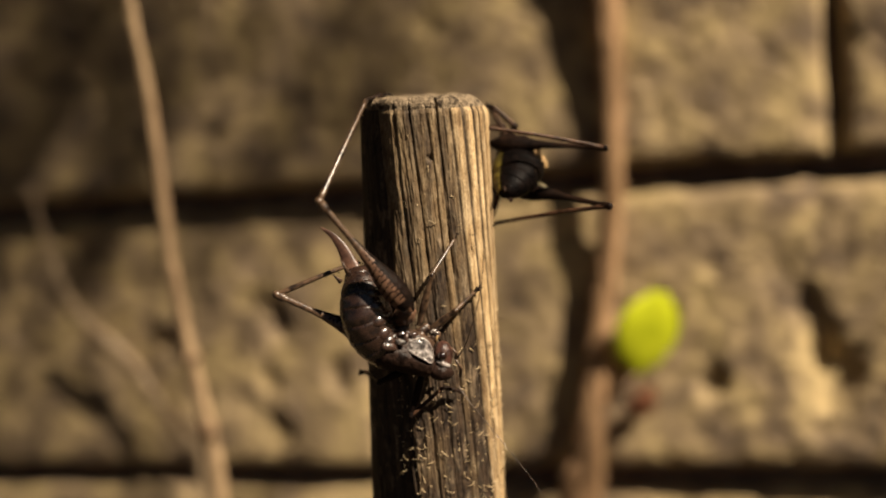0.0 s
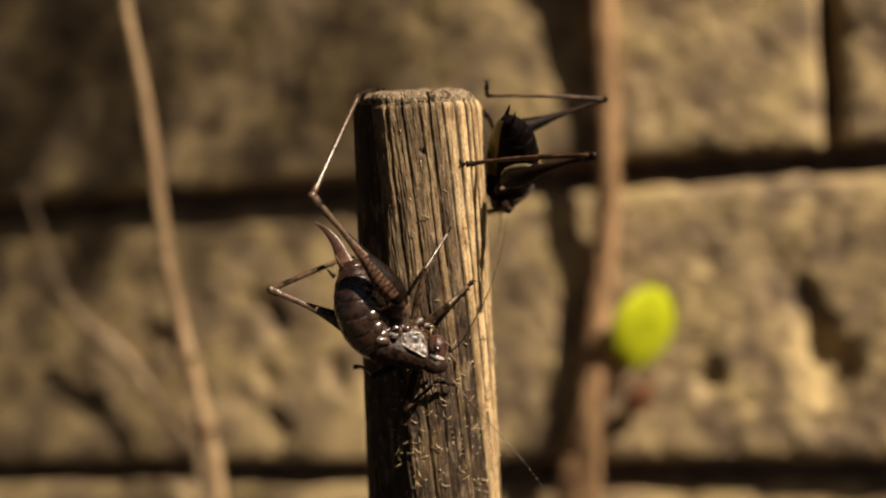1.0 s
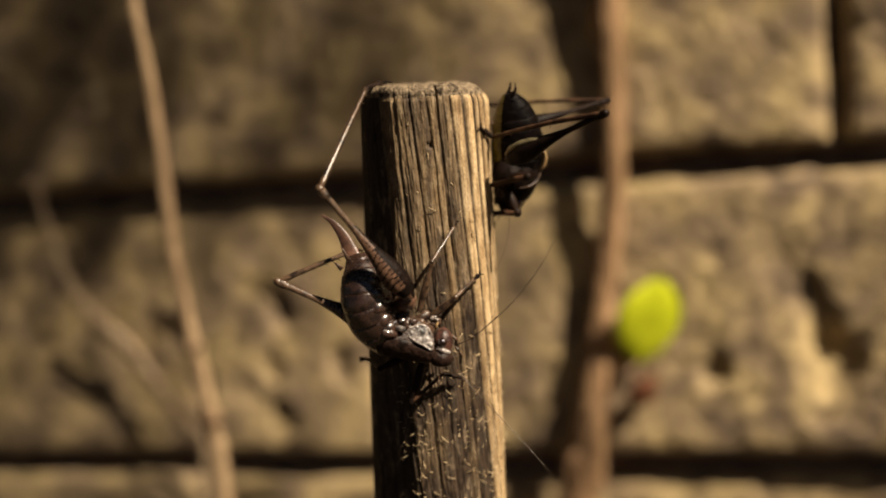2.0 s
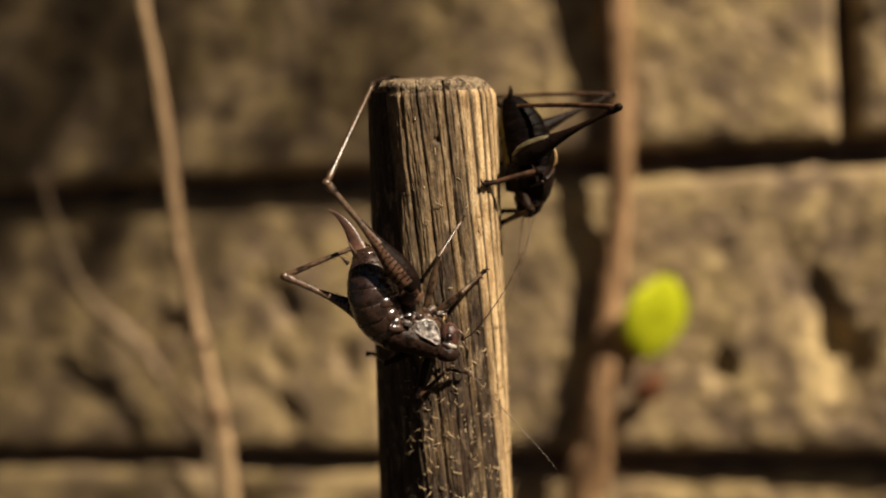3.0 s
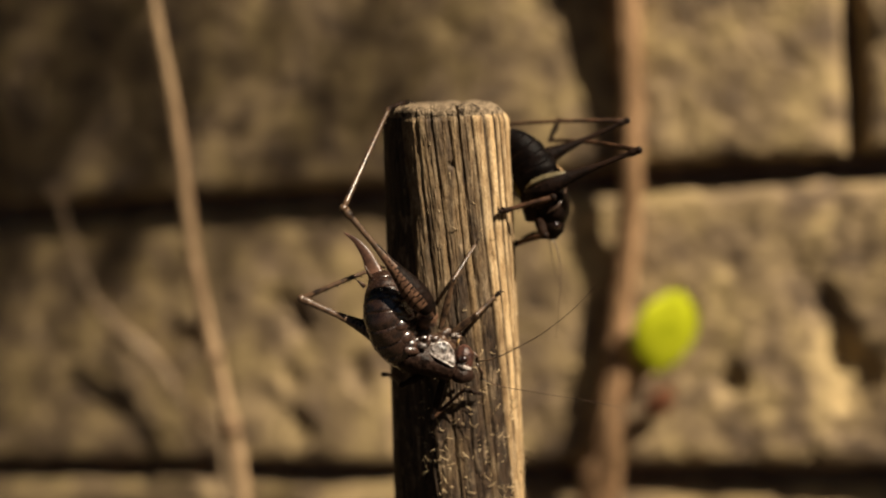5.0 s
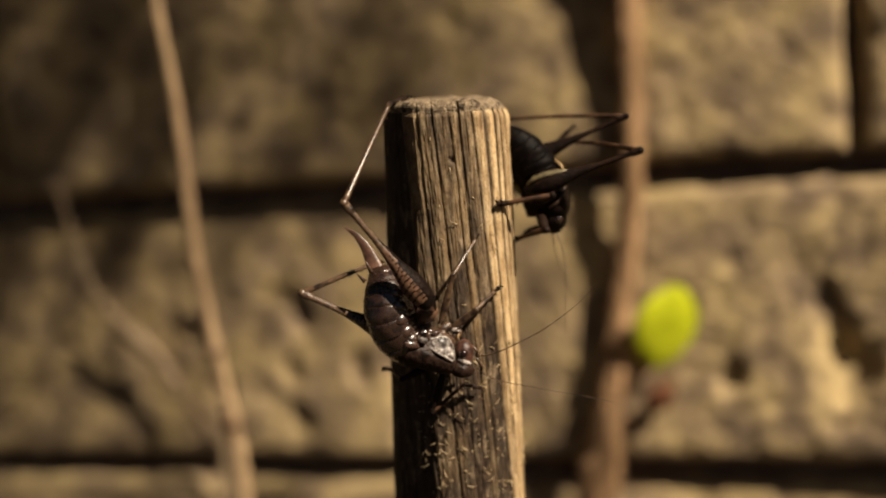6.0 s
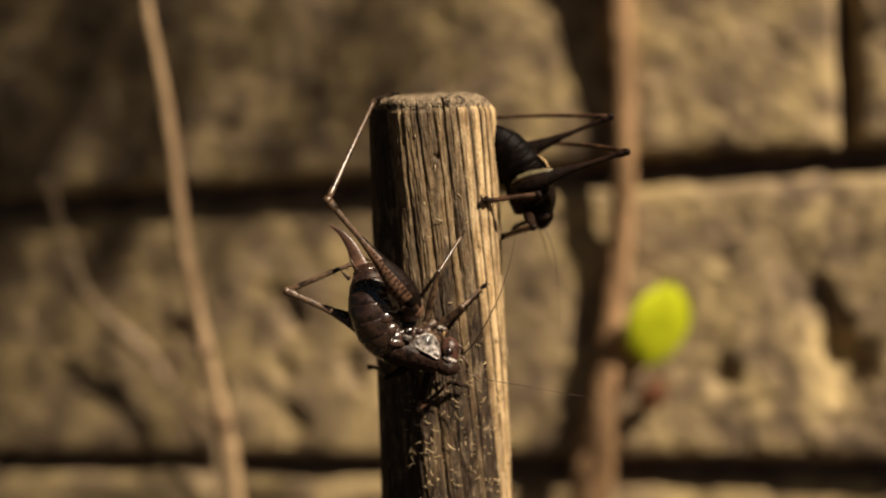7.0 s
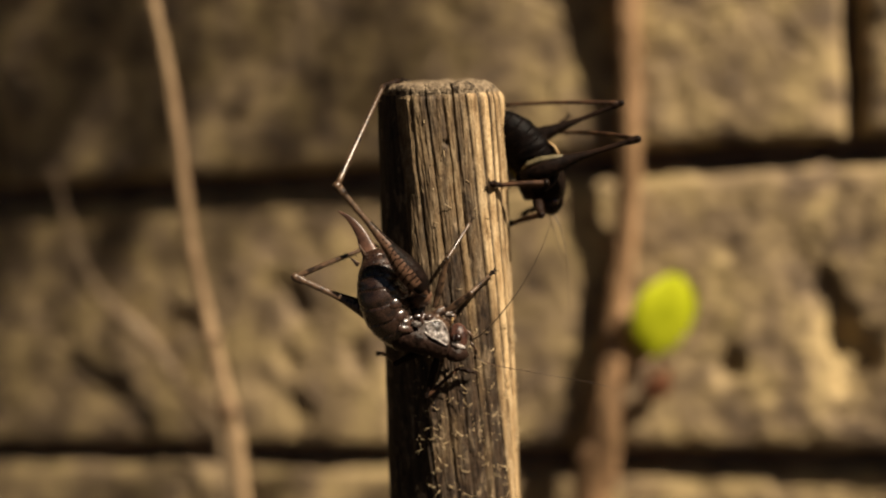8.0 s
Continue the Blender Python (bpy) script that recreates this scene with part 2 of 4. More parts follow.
# ---- shape helpers ----
def mesh_of(name, verts, faces, materials, smooth=True, slots=None):
    me = bpy.data.meshes.new(name)
    me.from_pydata([tuple(v) for v in verts], [], faces)
    for m in (materials if isinstance(materials, (list, tuple)) else [materials]):
        me.materials.append(m)
    if smooth:
        me.polygons.foreach_set("use_smooth", [True] * len(faces))
    if slots:
        me.polygons.foreach_set("material_index", slots)
    me.update()
    return me


def part(name, me, parent, label="", m=None):
    ob = new(name, me)
    ob.parent = parent
    if m is not None:
        ob.matrix_basis = m
    return tagged(ob, label)


def empty(name, m):
    ob = new(name)
    ob.empty_display_size = 0.005
    ob.matrix_world = m
    return ob


def curve_points(pts, steps):
    """Points along a smooth curve through pts."""
    pts = [Vector(p) for p in pts]
    out = []
    for i in range(len(pts) - 1):
        p0, p1, p2, p3 = pts[max(i - 1, 0)], pts[i], pts[i + 1], pts[min(i + 2, len(pts) - 1)]
        for k in range(steps):
            t = k / steps
            out.append(0.5 * (2 * p1 + (p2 - p0) * t + (2 * p0 - 5 * p1 + 4 * p2 - p3) * t * t + (3 * p1 - p0 - 3 * p2 + p3) * t ** 3))
    return out + [pts[-1]]


def sweep(centres, radii, n=16, hint=(0, 0, 1), flat=1.0, wobble=0.0, seed=0, caps=True):
    """A closed tube along centres; flat squeezes it along the hint's direction. Returns verts and faces."""
    centres = [Vector(c) for c in centres]
    verts, faces = [], []
    side = None
    for i, c in enumerate(centres):
        d = (centres[min(i + 1, len(centres) - 1)] - centres[max(i - 1, 0)]).normalized()
        ref = Vector(hint) if side is None else up
        side = d.cross(ref)
        if side.length < 1e-6:
            side = d.cross(Vector((0.3, 0.9, 0.1)))
        side.normalize()
        up = side.cross(d).normalized()
        r = radii[i]
        rx, ry = r if isinstance(r, tuple) else (r, r * flat)
        for k in range(n):
            a = 2 * math.pi * k / n
            w = 1 + (wobble * noise.noise(Vector((math.cos(a) * 2, math.sin(a) * 2, i * 0.35 + seed * 7))) if wobble else 0)
            verts.append(c + (side * math.cos(a) * rx + up * math.sin(a) * ry) * w)
    for i in range(len(centres) - 1):
        for k in range(n):
            a, b = i * n + k, i * n + (k + 1) % n
            faces.append((a, b, b + n, a + n))
    if caps:
        faces.append(tuple(reversed(range(n))))
        faces.append(tuple(range((len(centres) - 1) * n, len(centres) * n)))
    return verts, faces


def join(*pieces):
    verts, faces = [], []
    for v, f in pieces:
        o = len(verts)
        verts += list(v)
        faces += [tuple(i + o for i in q) for q in f]
    return verts, faces


def scaled(vf, k=MM, shift=(0, 0, 0)):
    s = Vector(shift)
    return [(Vector(v) - s) * k for v in vf[0]], vf[1]


def ball(c, r, n=14, squash=(1, 1, 1)):
    verts, faces = [], []
    for i in range(n // 2 + 1):
        t = math.pi * i / (n // 2)
        for k in range(n):
            a = 2 * math.pi * k / n
            verts.append(Vector(c) + Vector((r * math.sin(t) * math.cos(a) * squash[0], r * math.sin(t) * math.sin(a) * squash[1], r * math.cos(t) * squash[2])))
    for i in range(n // 2):
        for k in range(n):
            a, b = i * n + k, i * n + (k + 1) % n
            faces.append((a, a + n, b + n, b))
    return verts, faces


def aim(origin, target, hint=(0.2, 0.3, 1.0)):
    """The pose at origin whose z axis points at target."""
    z = (Vector(target) - Vector(origin)).normalized()
    x = Vector(hint).cross(z)
    if x.length < 0.1:
        x = Vector((1, 0.2, 0)).cross(z)
    x.normalize()
    y = z.cross(x)
    m = Matrix((x, y, z)).transposed().to_4x4()
    m.translation = Vector(origin)
    return m


def mm_pose(m):
    """The same pose with its place turned from millimetres into metres."""
    out = m.copy()
    out.translation = m.translation * MM
    return out


# ---- ground ----
def ground():
    n = 60
    verts, faces = [], []
    for j in range(n + 1):
        for i in range(n + 1):
            u, v = (i / n * 2 - 1), (j / n * 2 - 1)
            x, y = 20 * u * abs(u) ** 2, 20 * v * abs(v) ** 2
            verts.append((x, y, 0.01 * noise.noise(Vector((x * 9, y * 9, 0)))))
    for j in range(n):
        for i in range(n):
            a = j * (n + 1) + i
            faces.append((a, a + 1, a + n + 2, a + n + 1))
    tagged(new("ground", mesh_of("ground", verts, faces, SOIL)), "dark dry garden soil at the foot of the wall", "ground", kind="structure")


ground()


# ---- brick wall ----
COURSE, PITCH, JOINT, BED = 0.0763, 0.225, 0.0028, 0.0050
BED_Z = 0.2496     # the middle of one bed joint; the course above it has a joint at PERP_X
PERP_X = 0.0356


# broken-out hollows in the faces: place on the wall, width, depth
CHIPS = (((0.0285, 0, 0.2915), 0.0052, 0.0020), ((0.0325, 0, 0.2850), 0.0058, 0.0020), ((0.0338, 0, 0.2735), 0.0082, 0.0028), ((0.0051, 0, 0.2760), 0.0046, 0.0015), ((0.0062, 0, 0.2720), 0.0036, 0.0013), ((-0.0047, 0, 0.3429), 0.0035, 0.0008),
         ((-0.1064, 0, 0.2935), 0.0042, 0.0022), ((-0.1100, 0, 0.2783), 0.0038, 0.0016), ((-0.1119, 0, 0.2987), 0.003, 0.0010), ((-0.1078, 0, 0.2618), 0.0046, 0.0018), ((-0.1327, 0, 0.2721), 0.0040, 0.0016),
         ((-0.1373, 0, 0.2868), 0.0034, 0.0014), ((-0.0904, 0, 0.2776), 0.0042, 0.0016), ((-0.1770, 0, 0.2829), 0.0036, 0.0010), ((-0.1378, 0, 0.2945), 0.0032, -0.0012))


def rough_brick(w, h, seed, fine, at=(0, 0)):
    """A brick with a rough broken face, its face towards -y, the face's middle at the origin."""
    nx, nz = (150, 52) if fine else (10, 4)
    deep = 0.1
    verts, faces = [], []
    o = Vector((seed * 4.3, seed * 2.7, seed * 6.1))
    for j in range(nz + 1):
        for i in range(nx + 1):
            u, v = i / nx * 2 - 1, j / nz * 2 - 1
            x, z = u * w / 2, v * h / 2
            p = Vector((x, 0, z))
            y = 0.04 * z
            if fine:
                y += 0.0009 * noise.noise(p * 30 + o) + 0.00035 * noise.noise(p * 90 + o * 2)
                y += 0.0003 * noise.noise(p * 260 + o)
                pit = noise.noise(Vector((x * 75, 3.1, z * 52)) + o * 3)
                y += 0.0018 * max(0.0, pit - 0.2) * (1 - abs(v) ** 6)
                y += 0.0012 * max(0.0, noise.noise(p * 150 + o * 4) - 0.2)
                for spot, wide, deepest in CHIPS:
                    far_off = math.hypot(x + at[0] - spot[0], (z + at[1] - spot[2]) * 0.7) / wide + 0.5 * noise.noise(p * 110 + o) + 0.35 * noise.noise(p * 260 + o * 2)
                    y += deepest * max(0.0, min(1.0, 1.6 * (1 - far_off)))
                edge = max(abs(u) ** 40, abs(v) ** 22)
                y += 0.0022 * edge * (1 + 0.35 * noise.noise(p * 90 + o))
                if abs(u) > 0.999 or abs(v) > 0.999:
                    q = noise.noise(p * 60 + o * 5)
                    x -= math.copysign(0.0012 * (0.5 + q), x) if abs(u) > 0.999 else 0
                    z -= math.copysign(0.0012 * (0.5 + q), z) if abs(v) > 0.999 else 0
            else:
                y += 0.002 * noise.noise(p * 60 + o)
            verts.append((x, y, z))
    for j in range(nz):
        for i in range(nx):
            a = j * (nx + 1) + i
            faces.append((a, a + 1, a + nx + 2, a + nx + 1))
    rim = [i for i in range(nx + 1)] + [(j + 1) * (nx + 1) - 1 for j in range(1, nz + 1)]
    rim += [nz * (nx + 1) + i for i in range(nx - 1, -1, -1)] + [j * (nx + 1) for j in range(nz - 1, 0, -1)]
    base = len(verts)
    for r in rim:
        verts.append((verts[r][0], deep, verts[r][2]))
    k = len(rim)
    for i in range(k):
        faces.append((rim[i], base + i, base + (i + 1) % k, rim[(i + 1) % k]))
    faces.append(tuple(base + i for i in range(k)))
    return mesh_of("brick", verts, faces, BRICK)


def brick_wall():
    wall = new("wall_back", mesh_of("wall_back", *box_vf((-1.6, 0.0075, 0.0), (1.6, 0.105, 1.2)), MORTAR, smooth=False))
    tagged(wall, "rough tan brick wall with dark recessed joints in raking light", "wall", kind="structure")
    plain = [rough_brick(PITCH - JOINT, COURSE - BED, 40 + i, False) for i in range(3)]
    seed = 0
    for c in range(-3, 12):
        z = BED_Z + (c + 0.5) * COURSE - (0.0012 if c < 0 else 0)
        off = PERP_X if c % 2 else PERP_X + PITCH / 2
        off += 0.059 if c == -1 else 0
        for i in range(-7, 8):
            x = off + (i + 0.5) * PITCH
            if abs(x) > 1.45:
                continue
            near = -2 <= c <= 2 and -0.36 < x < 0.22
            seed += 1
            me = rough_brick(PITCH - JOINT, COURSE - BED, seed, True, (x, z)) if near else plain[seed % 3]
            b = part("brick", me, wall)
            b.matrix_basis = pose(x, 0.0016 + (0.001 if c == 1 and x > 0.05 else 0.0008 * math.sin(seed * 2.3)), z, 0, 0.25 * math.sin(seed * 1.7), (0.5 if c == 1 else 0.3 * math.sin(seed * 3.1)))


def box_vf(a, b):
    v = [(x, y, z) for x in (a[0], b[0]) for y in (a[1], b[1]) for z in (a[2], b[2])]
    return v, [(0, 1, 3, 2), (4, 6, 7, 5), (0, 4, 5, 1), (2, 3, 7, 6), (0, 2, 6, 4), (1, 5, 7, 3)]


# ---- dry grasses in front of the wall ----
def straw(name, pts, widths, label, category, flat=0.45, seed=0, node_at=(), material=None):
    """A dry stem through pts, which are in metres; widths are half widths in millimetres."""
    base = Vector(pts[-1])
    c = curve_points(pts, 14)
    n = len(c)
    r = []
    for i in range(n):
        f = i / (n - 1) * (len(widths) - 1)
        k = min(int(f), len(widths) - 2)
        w = widths[k] + (widths[k + 1] - widths[k]) * (f - k)
        for at in node_at:
            w *= 1 + 0.35 * math.exp(-((i / n - at) * 60) ** 2)
        r.append((w * MM, w * MM * flat))
    v, f = sweep([p - base for p in c], r, 14, hint=(0, 1, 0), wobble=0.22, seed=seed)
    root = empty("dry_grass", Matrix.Translation(base))
    part(name, mesh_of(name, v, f, material or STRAW), root)
    for at in node_at:
        k = int(at * n)
        v, f = sweep([p - base for p in c[k - 1:k + 2]], [(a * 1.12, b * 1.25) for a, b in r[k - 1:k + 2]], 14, hint=(0, 1, 0))
        part("node", mesh_of("node", v, f, NODE), root, "darker swollen node")
    return tagged(root, label, category)


def leaf_mesh(name, length, width, material, thick=0.0003, curl=0.25, n=14, blunt=False):
    """A small pointed oval leaf, its stalk end at the origin, along +z, with thickness and a keel."""
    verts, faces = [], []
    for side in (0, 1):
        for j in range(n + 1):
            t = j / n
            w = width / 2 * max(0.03, (1 - abs(2 * t - 0.92) ** 1.7 * (1.0 if t < 0.46 else 0.87)))
            if blunt:
                w = width / 2 * max(0.12, 1 - abs(2 * t - 1) ** 2.4) ** 0.8
            for i in range(9):
                u = i / 4 - 1
                verts.append((u * w, curl * width * (abs(u) ** 1.5 * 0.4 - math.sin(t * 2.6) * 0.35) + side * thick, t * length))
    h = (n + 1) * 9
    for j in range(n):
        for i in range(8):
            a = j * 9 + i
            faces.append((a, a + 9, a + 10, a + 1))
            faces.append((a + h, a + h + 1, a + h + 10, a + h + 9))
        for i in (0, 8):
            a = j * 9 + i
            faces.append((a, a + h, a + h + 9, a + 9))
    return mesh_of(name, verts, faces, material)


def grasses():
    straw("stem", [(-0.1093, -0.05, 0.3860), (-0.1091, -0.05, 0.3758), (-0.1081, -0.05, 0.3619), (-0.1075, -0.05, 0.3513), (-0.1076, -0.05, 0.3284), (-0.1077, -0.05, 0.3197), (-0.1063, -0.05, 0.3033), (-0.1055, -0.05, 0.2955), (-0.1043, -0.05, 0.2850), (-0.1040, -0.05, 0.2662), (-0.1036, -0.05, 0.2556)]
          + [(-0.11, -0.05, 0.0)], [1.15, 1.2, 1.3, 1.4, 1.5, 1.55, 1.6, 1.6, 1.6, 1.7, 1.8, 2.2],
          "thin pale brown dry grass stem leaning before the wall", "grass stem", 0.8, 3, (0.59, 0.74), PALE_STRAW)
    straw("blade", [(-0.0152, -0.0024, 0.3950), (-0.0147, -0.0011, 0.3809), (-0.0149, -0.0006, 0.3684), (-0.0147, -0.0008, 0.3489), (-0.0153, -0.0016, 0.3289), (-0.0175, -0.0004, 0.3096), (-0.0196, -0.0010, 0.2956), (-0.0218, -0.0020, 0.2813), (-0.0239, -0.0036, 0.2673), (-0.0250, -0.0046, 0.2589), (-0.0266, -0.0055, 0.2475), (-0.0291, -0.0079, 0.2310)]
                 + [(-0.035, -0.03, 0.0)], [4.4, 4.0, 3.5, 2.9, 2.6, 2.9, 2.9, 3.0, 3.4, 4.0, 4.6, 4.6, 4.2],
                 "broad reddish-brown dry grass stalk close to the wall", "grass stem", 0.55, 8, (), RED_STRAW)
    straw("blade", [(-0.1721, -0.0034, 0.3313), (-0.1698, -0.0034, 0.3330), (-0.1683, -0.0034, 0.3230), (-0.1651, -0.0034, 0.3089), (-0.1614, -0.0034, 0.2986), (-0.1546, -0.0034, 0.2908), (-0.1473, -0.0034, 0.2836), (-0.1431, -0.0034, 0.2761), (-0.1369, -0.0034, 0.2666), (-0.1324, -0.0030, 0.2583), (-0.1314, -0.0030, 0.2468)]
          + [(-0.14, -0.003, 0.0)], [0.8, 0.9, 0.7, 0.75, 1.2, 2.3, 2.1, 1.3, 1.3, 1.2, 1.2, 1.3],
          "thin bent dry grass blade lying against the wall", "grass blade", 0.35, 5, (0.36, 0.64), BLEACHED)
    a = Vector((-0.0119, -0.0022, 0.2780))
    b = Vector((-0.0057, -0.0030, 0.2991))
    shoot = empty("leafy_shoot", Matrix.Translation(a))
    tagged(shoot, "small bright yellow-green leaf on a short stalk", "leaf")
    d = b - a
    m = aim(a, b, (-0.5, 0.85, 0.0))
    m.translation = Vector()
    part("leaf", leaf_mesh("leaf", d.length * 1.0, 0.0182, LEAF, curl=0.16, blunt=True), shoot, m=m)
    e = Vector((-0.0222, -0.0026, 0.2710))
    v, f = sweep([Vector((0, 0, 0)), (e - a) * 0.5 + Vector((0.001, -0.001, 0.0)), e - a], [0.0004, 0.0005, 0.0006], 8)
    part("leaf_stalk", mesh_of("leaf_stalk", v, f, STRAW), shoot)
    r = empty("withered_leaf", Matrix.Translation(Vector((-0.0144, -0.0030, 0.2659))))
    tagged(r, "tiny withered rust-brown leaf against the brick wall", "leaf")
    part("leaf", leaf_mesh("withered_leaf", 0.011, 0.007, RUST, curl=0.5), r, m=pose(0, 0, 0, 8, 35, 20))


# ---- stalk ----
STALK_TOP = Vector((-1.00, 20.55, -6.11))
STALK_LOW = Vector((0.96, -32.70, -14.00))
STALK_AXIS = (STALK_TOP - STALK_LOW).normalized()
STALK_X = Vector((1, 0, 0))
STALK_X = (STALK_X - STALK_AXIS * STALK_X.dot(STALK_AXIS)).normalized()
STALK_Y = STALK_AXIS.cross(STALK_X)
R_TOP, R_LOW = 7.75, 8.55
SPAN = (STALK_TOP - STALK_LOW).length


def stalk_radius(down):
    """Radius in millimetres at that many millimetres below the top."""
    return R_TOP + (R_LOW - R_TOP) * down / SPAN


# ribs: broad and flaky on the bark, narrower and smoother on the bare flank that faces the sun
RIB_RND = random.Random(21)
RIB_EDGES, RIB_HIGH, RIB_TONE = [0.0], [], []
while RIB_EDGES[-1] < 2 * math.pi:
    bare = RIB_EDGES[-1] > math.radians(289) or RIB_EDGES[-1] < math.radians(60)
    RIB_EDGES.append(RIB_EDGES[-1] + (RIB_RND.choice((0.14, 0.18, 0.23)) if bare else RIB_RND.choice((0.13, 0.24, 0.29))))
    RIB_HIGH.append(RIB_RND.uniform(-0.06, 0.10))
    # bark on the flank away from the sun: tone cut to deepen its shade
    shade_side = math.radians(110) < RIB_EDGES[-1] < math.radians(244)
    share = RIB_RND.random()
    RIB_TONE.append(0.75 + 0.25 * share if bare else -0.25 if shade_side else 0.02 + 0.22 * share)
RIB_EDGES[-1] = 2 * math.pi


def rib(a, down):
    """Relief in millimetres and the share of bare wood (the rest is bark), cut where shade is painted in: a turns round
    the stalk in radians.
    """
    s = (a - down * 0.0105 + 0.07 + 0.03 * noise.noise(Vector((down * 0.05, math.cos(a) * 2, math.sin(a) * 2)))) % (2 * math.pi)
    k = bisect(RIB_EDGES, s)
    wide = RIB_EDGES[k + 1] - RIB_EDGES[k]
    t = (s - RIB_EDGES[k]) / wide
    cs, sn = math.cos(s), math.sin(s)
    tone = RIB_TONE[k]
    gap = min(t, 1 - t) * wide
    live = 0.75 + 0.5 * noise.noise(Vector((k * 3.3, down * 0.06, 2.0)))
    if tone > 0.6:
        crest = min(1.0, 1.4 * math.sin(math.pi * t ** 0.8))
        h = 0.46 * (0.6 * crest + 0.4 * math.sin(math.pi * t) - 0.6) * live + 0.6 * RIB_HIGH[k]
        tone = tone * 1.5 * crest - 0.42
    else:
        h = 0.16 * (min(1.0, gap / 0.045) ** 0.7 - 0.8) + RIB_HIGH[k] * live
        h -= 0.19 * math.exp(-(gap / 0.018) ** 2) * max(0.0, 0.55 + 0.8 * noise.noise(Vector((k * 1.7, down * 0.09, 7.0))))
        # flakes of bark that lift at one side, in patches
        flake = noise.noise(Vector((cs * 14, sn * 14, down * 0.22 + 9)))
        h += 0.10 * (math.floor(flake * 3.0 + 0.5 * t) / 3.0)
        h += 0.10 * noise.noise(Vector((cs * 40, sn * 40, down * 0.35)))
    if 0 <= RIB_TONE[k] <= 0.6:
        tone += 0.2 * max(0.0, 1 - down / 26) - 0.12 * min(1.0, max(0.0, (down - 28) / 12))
    big = noise.noise(Vector((cs * 3.4, sn * 3.4, down * 0.012)))
    fine = noise.noise(Vector((cs * 46, sn * 46, down * 0.10 + 4)))
    grit = noise.noise(Vector((cs * 34, sn * 34, down * 1.6)))
    # the blunt edge between the lit face and the shaded side
    turned = math.degrees(a % (2 * math.pi)) - 360 if a >= 0 else math.degrees(a)
    off = turned + 114 - 0.11 * min(down, 60) - 0.42 * max(0.0, min(down, 60) - 31) + 2.5 * noise.noise(Vector((down * 0.12, 3.0, 1.0)))
    ridge = 0.5 * (math.exp(-(off / 9) ** 2) if off < 0 else max(0.0, 1 - off / 40))
    calm = 0.25 if off < -6 else 1.0
    return calm * (0.2 * big + h + 0.05 * fine + 0.045 * grit) + ridge, tone


def bisect(edges, s):
    lo, hi = 0, len(edges) - 2
    while lo < hi:
        mid = (lo + hi + 1) // 2
        if edges[mid] <= s:
            lo = mid
        else:
            hi = mid - 1
    return lo


def stalk_point(a, down, lift=0.0):
    r = stalk_radius(down) + lift
    return STALK_TOP - STALK_AXIS * down + (STALK_X * math.cos(a) + STALK_Y * math.sin(a)) * r


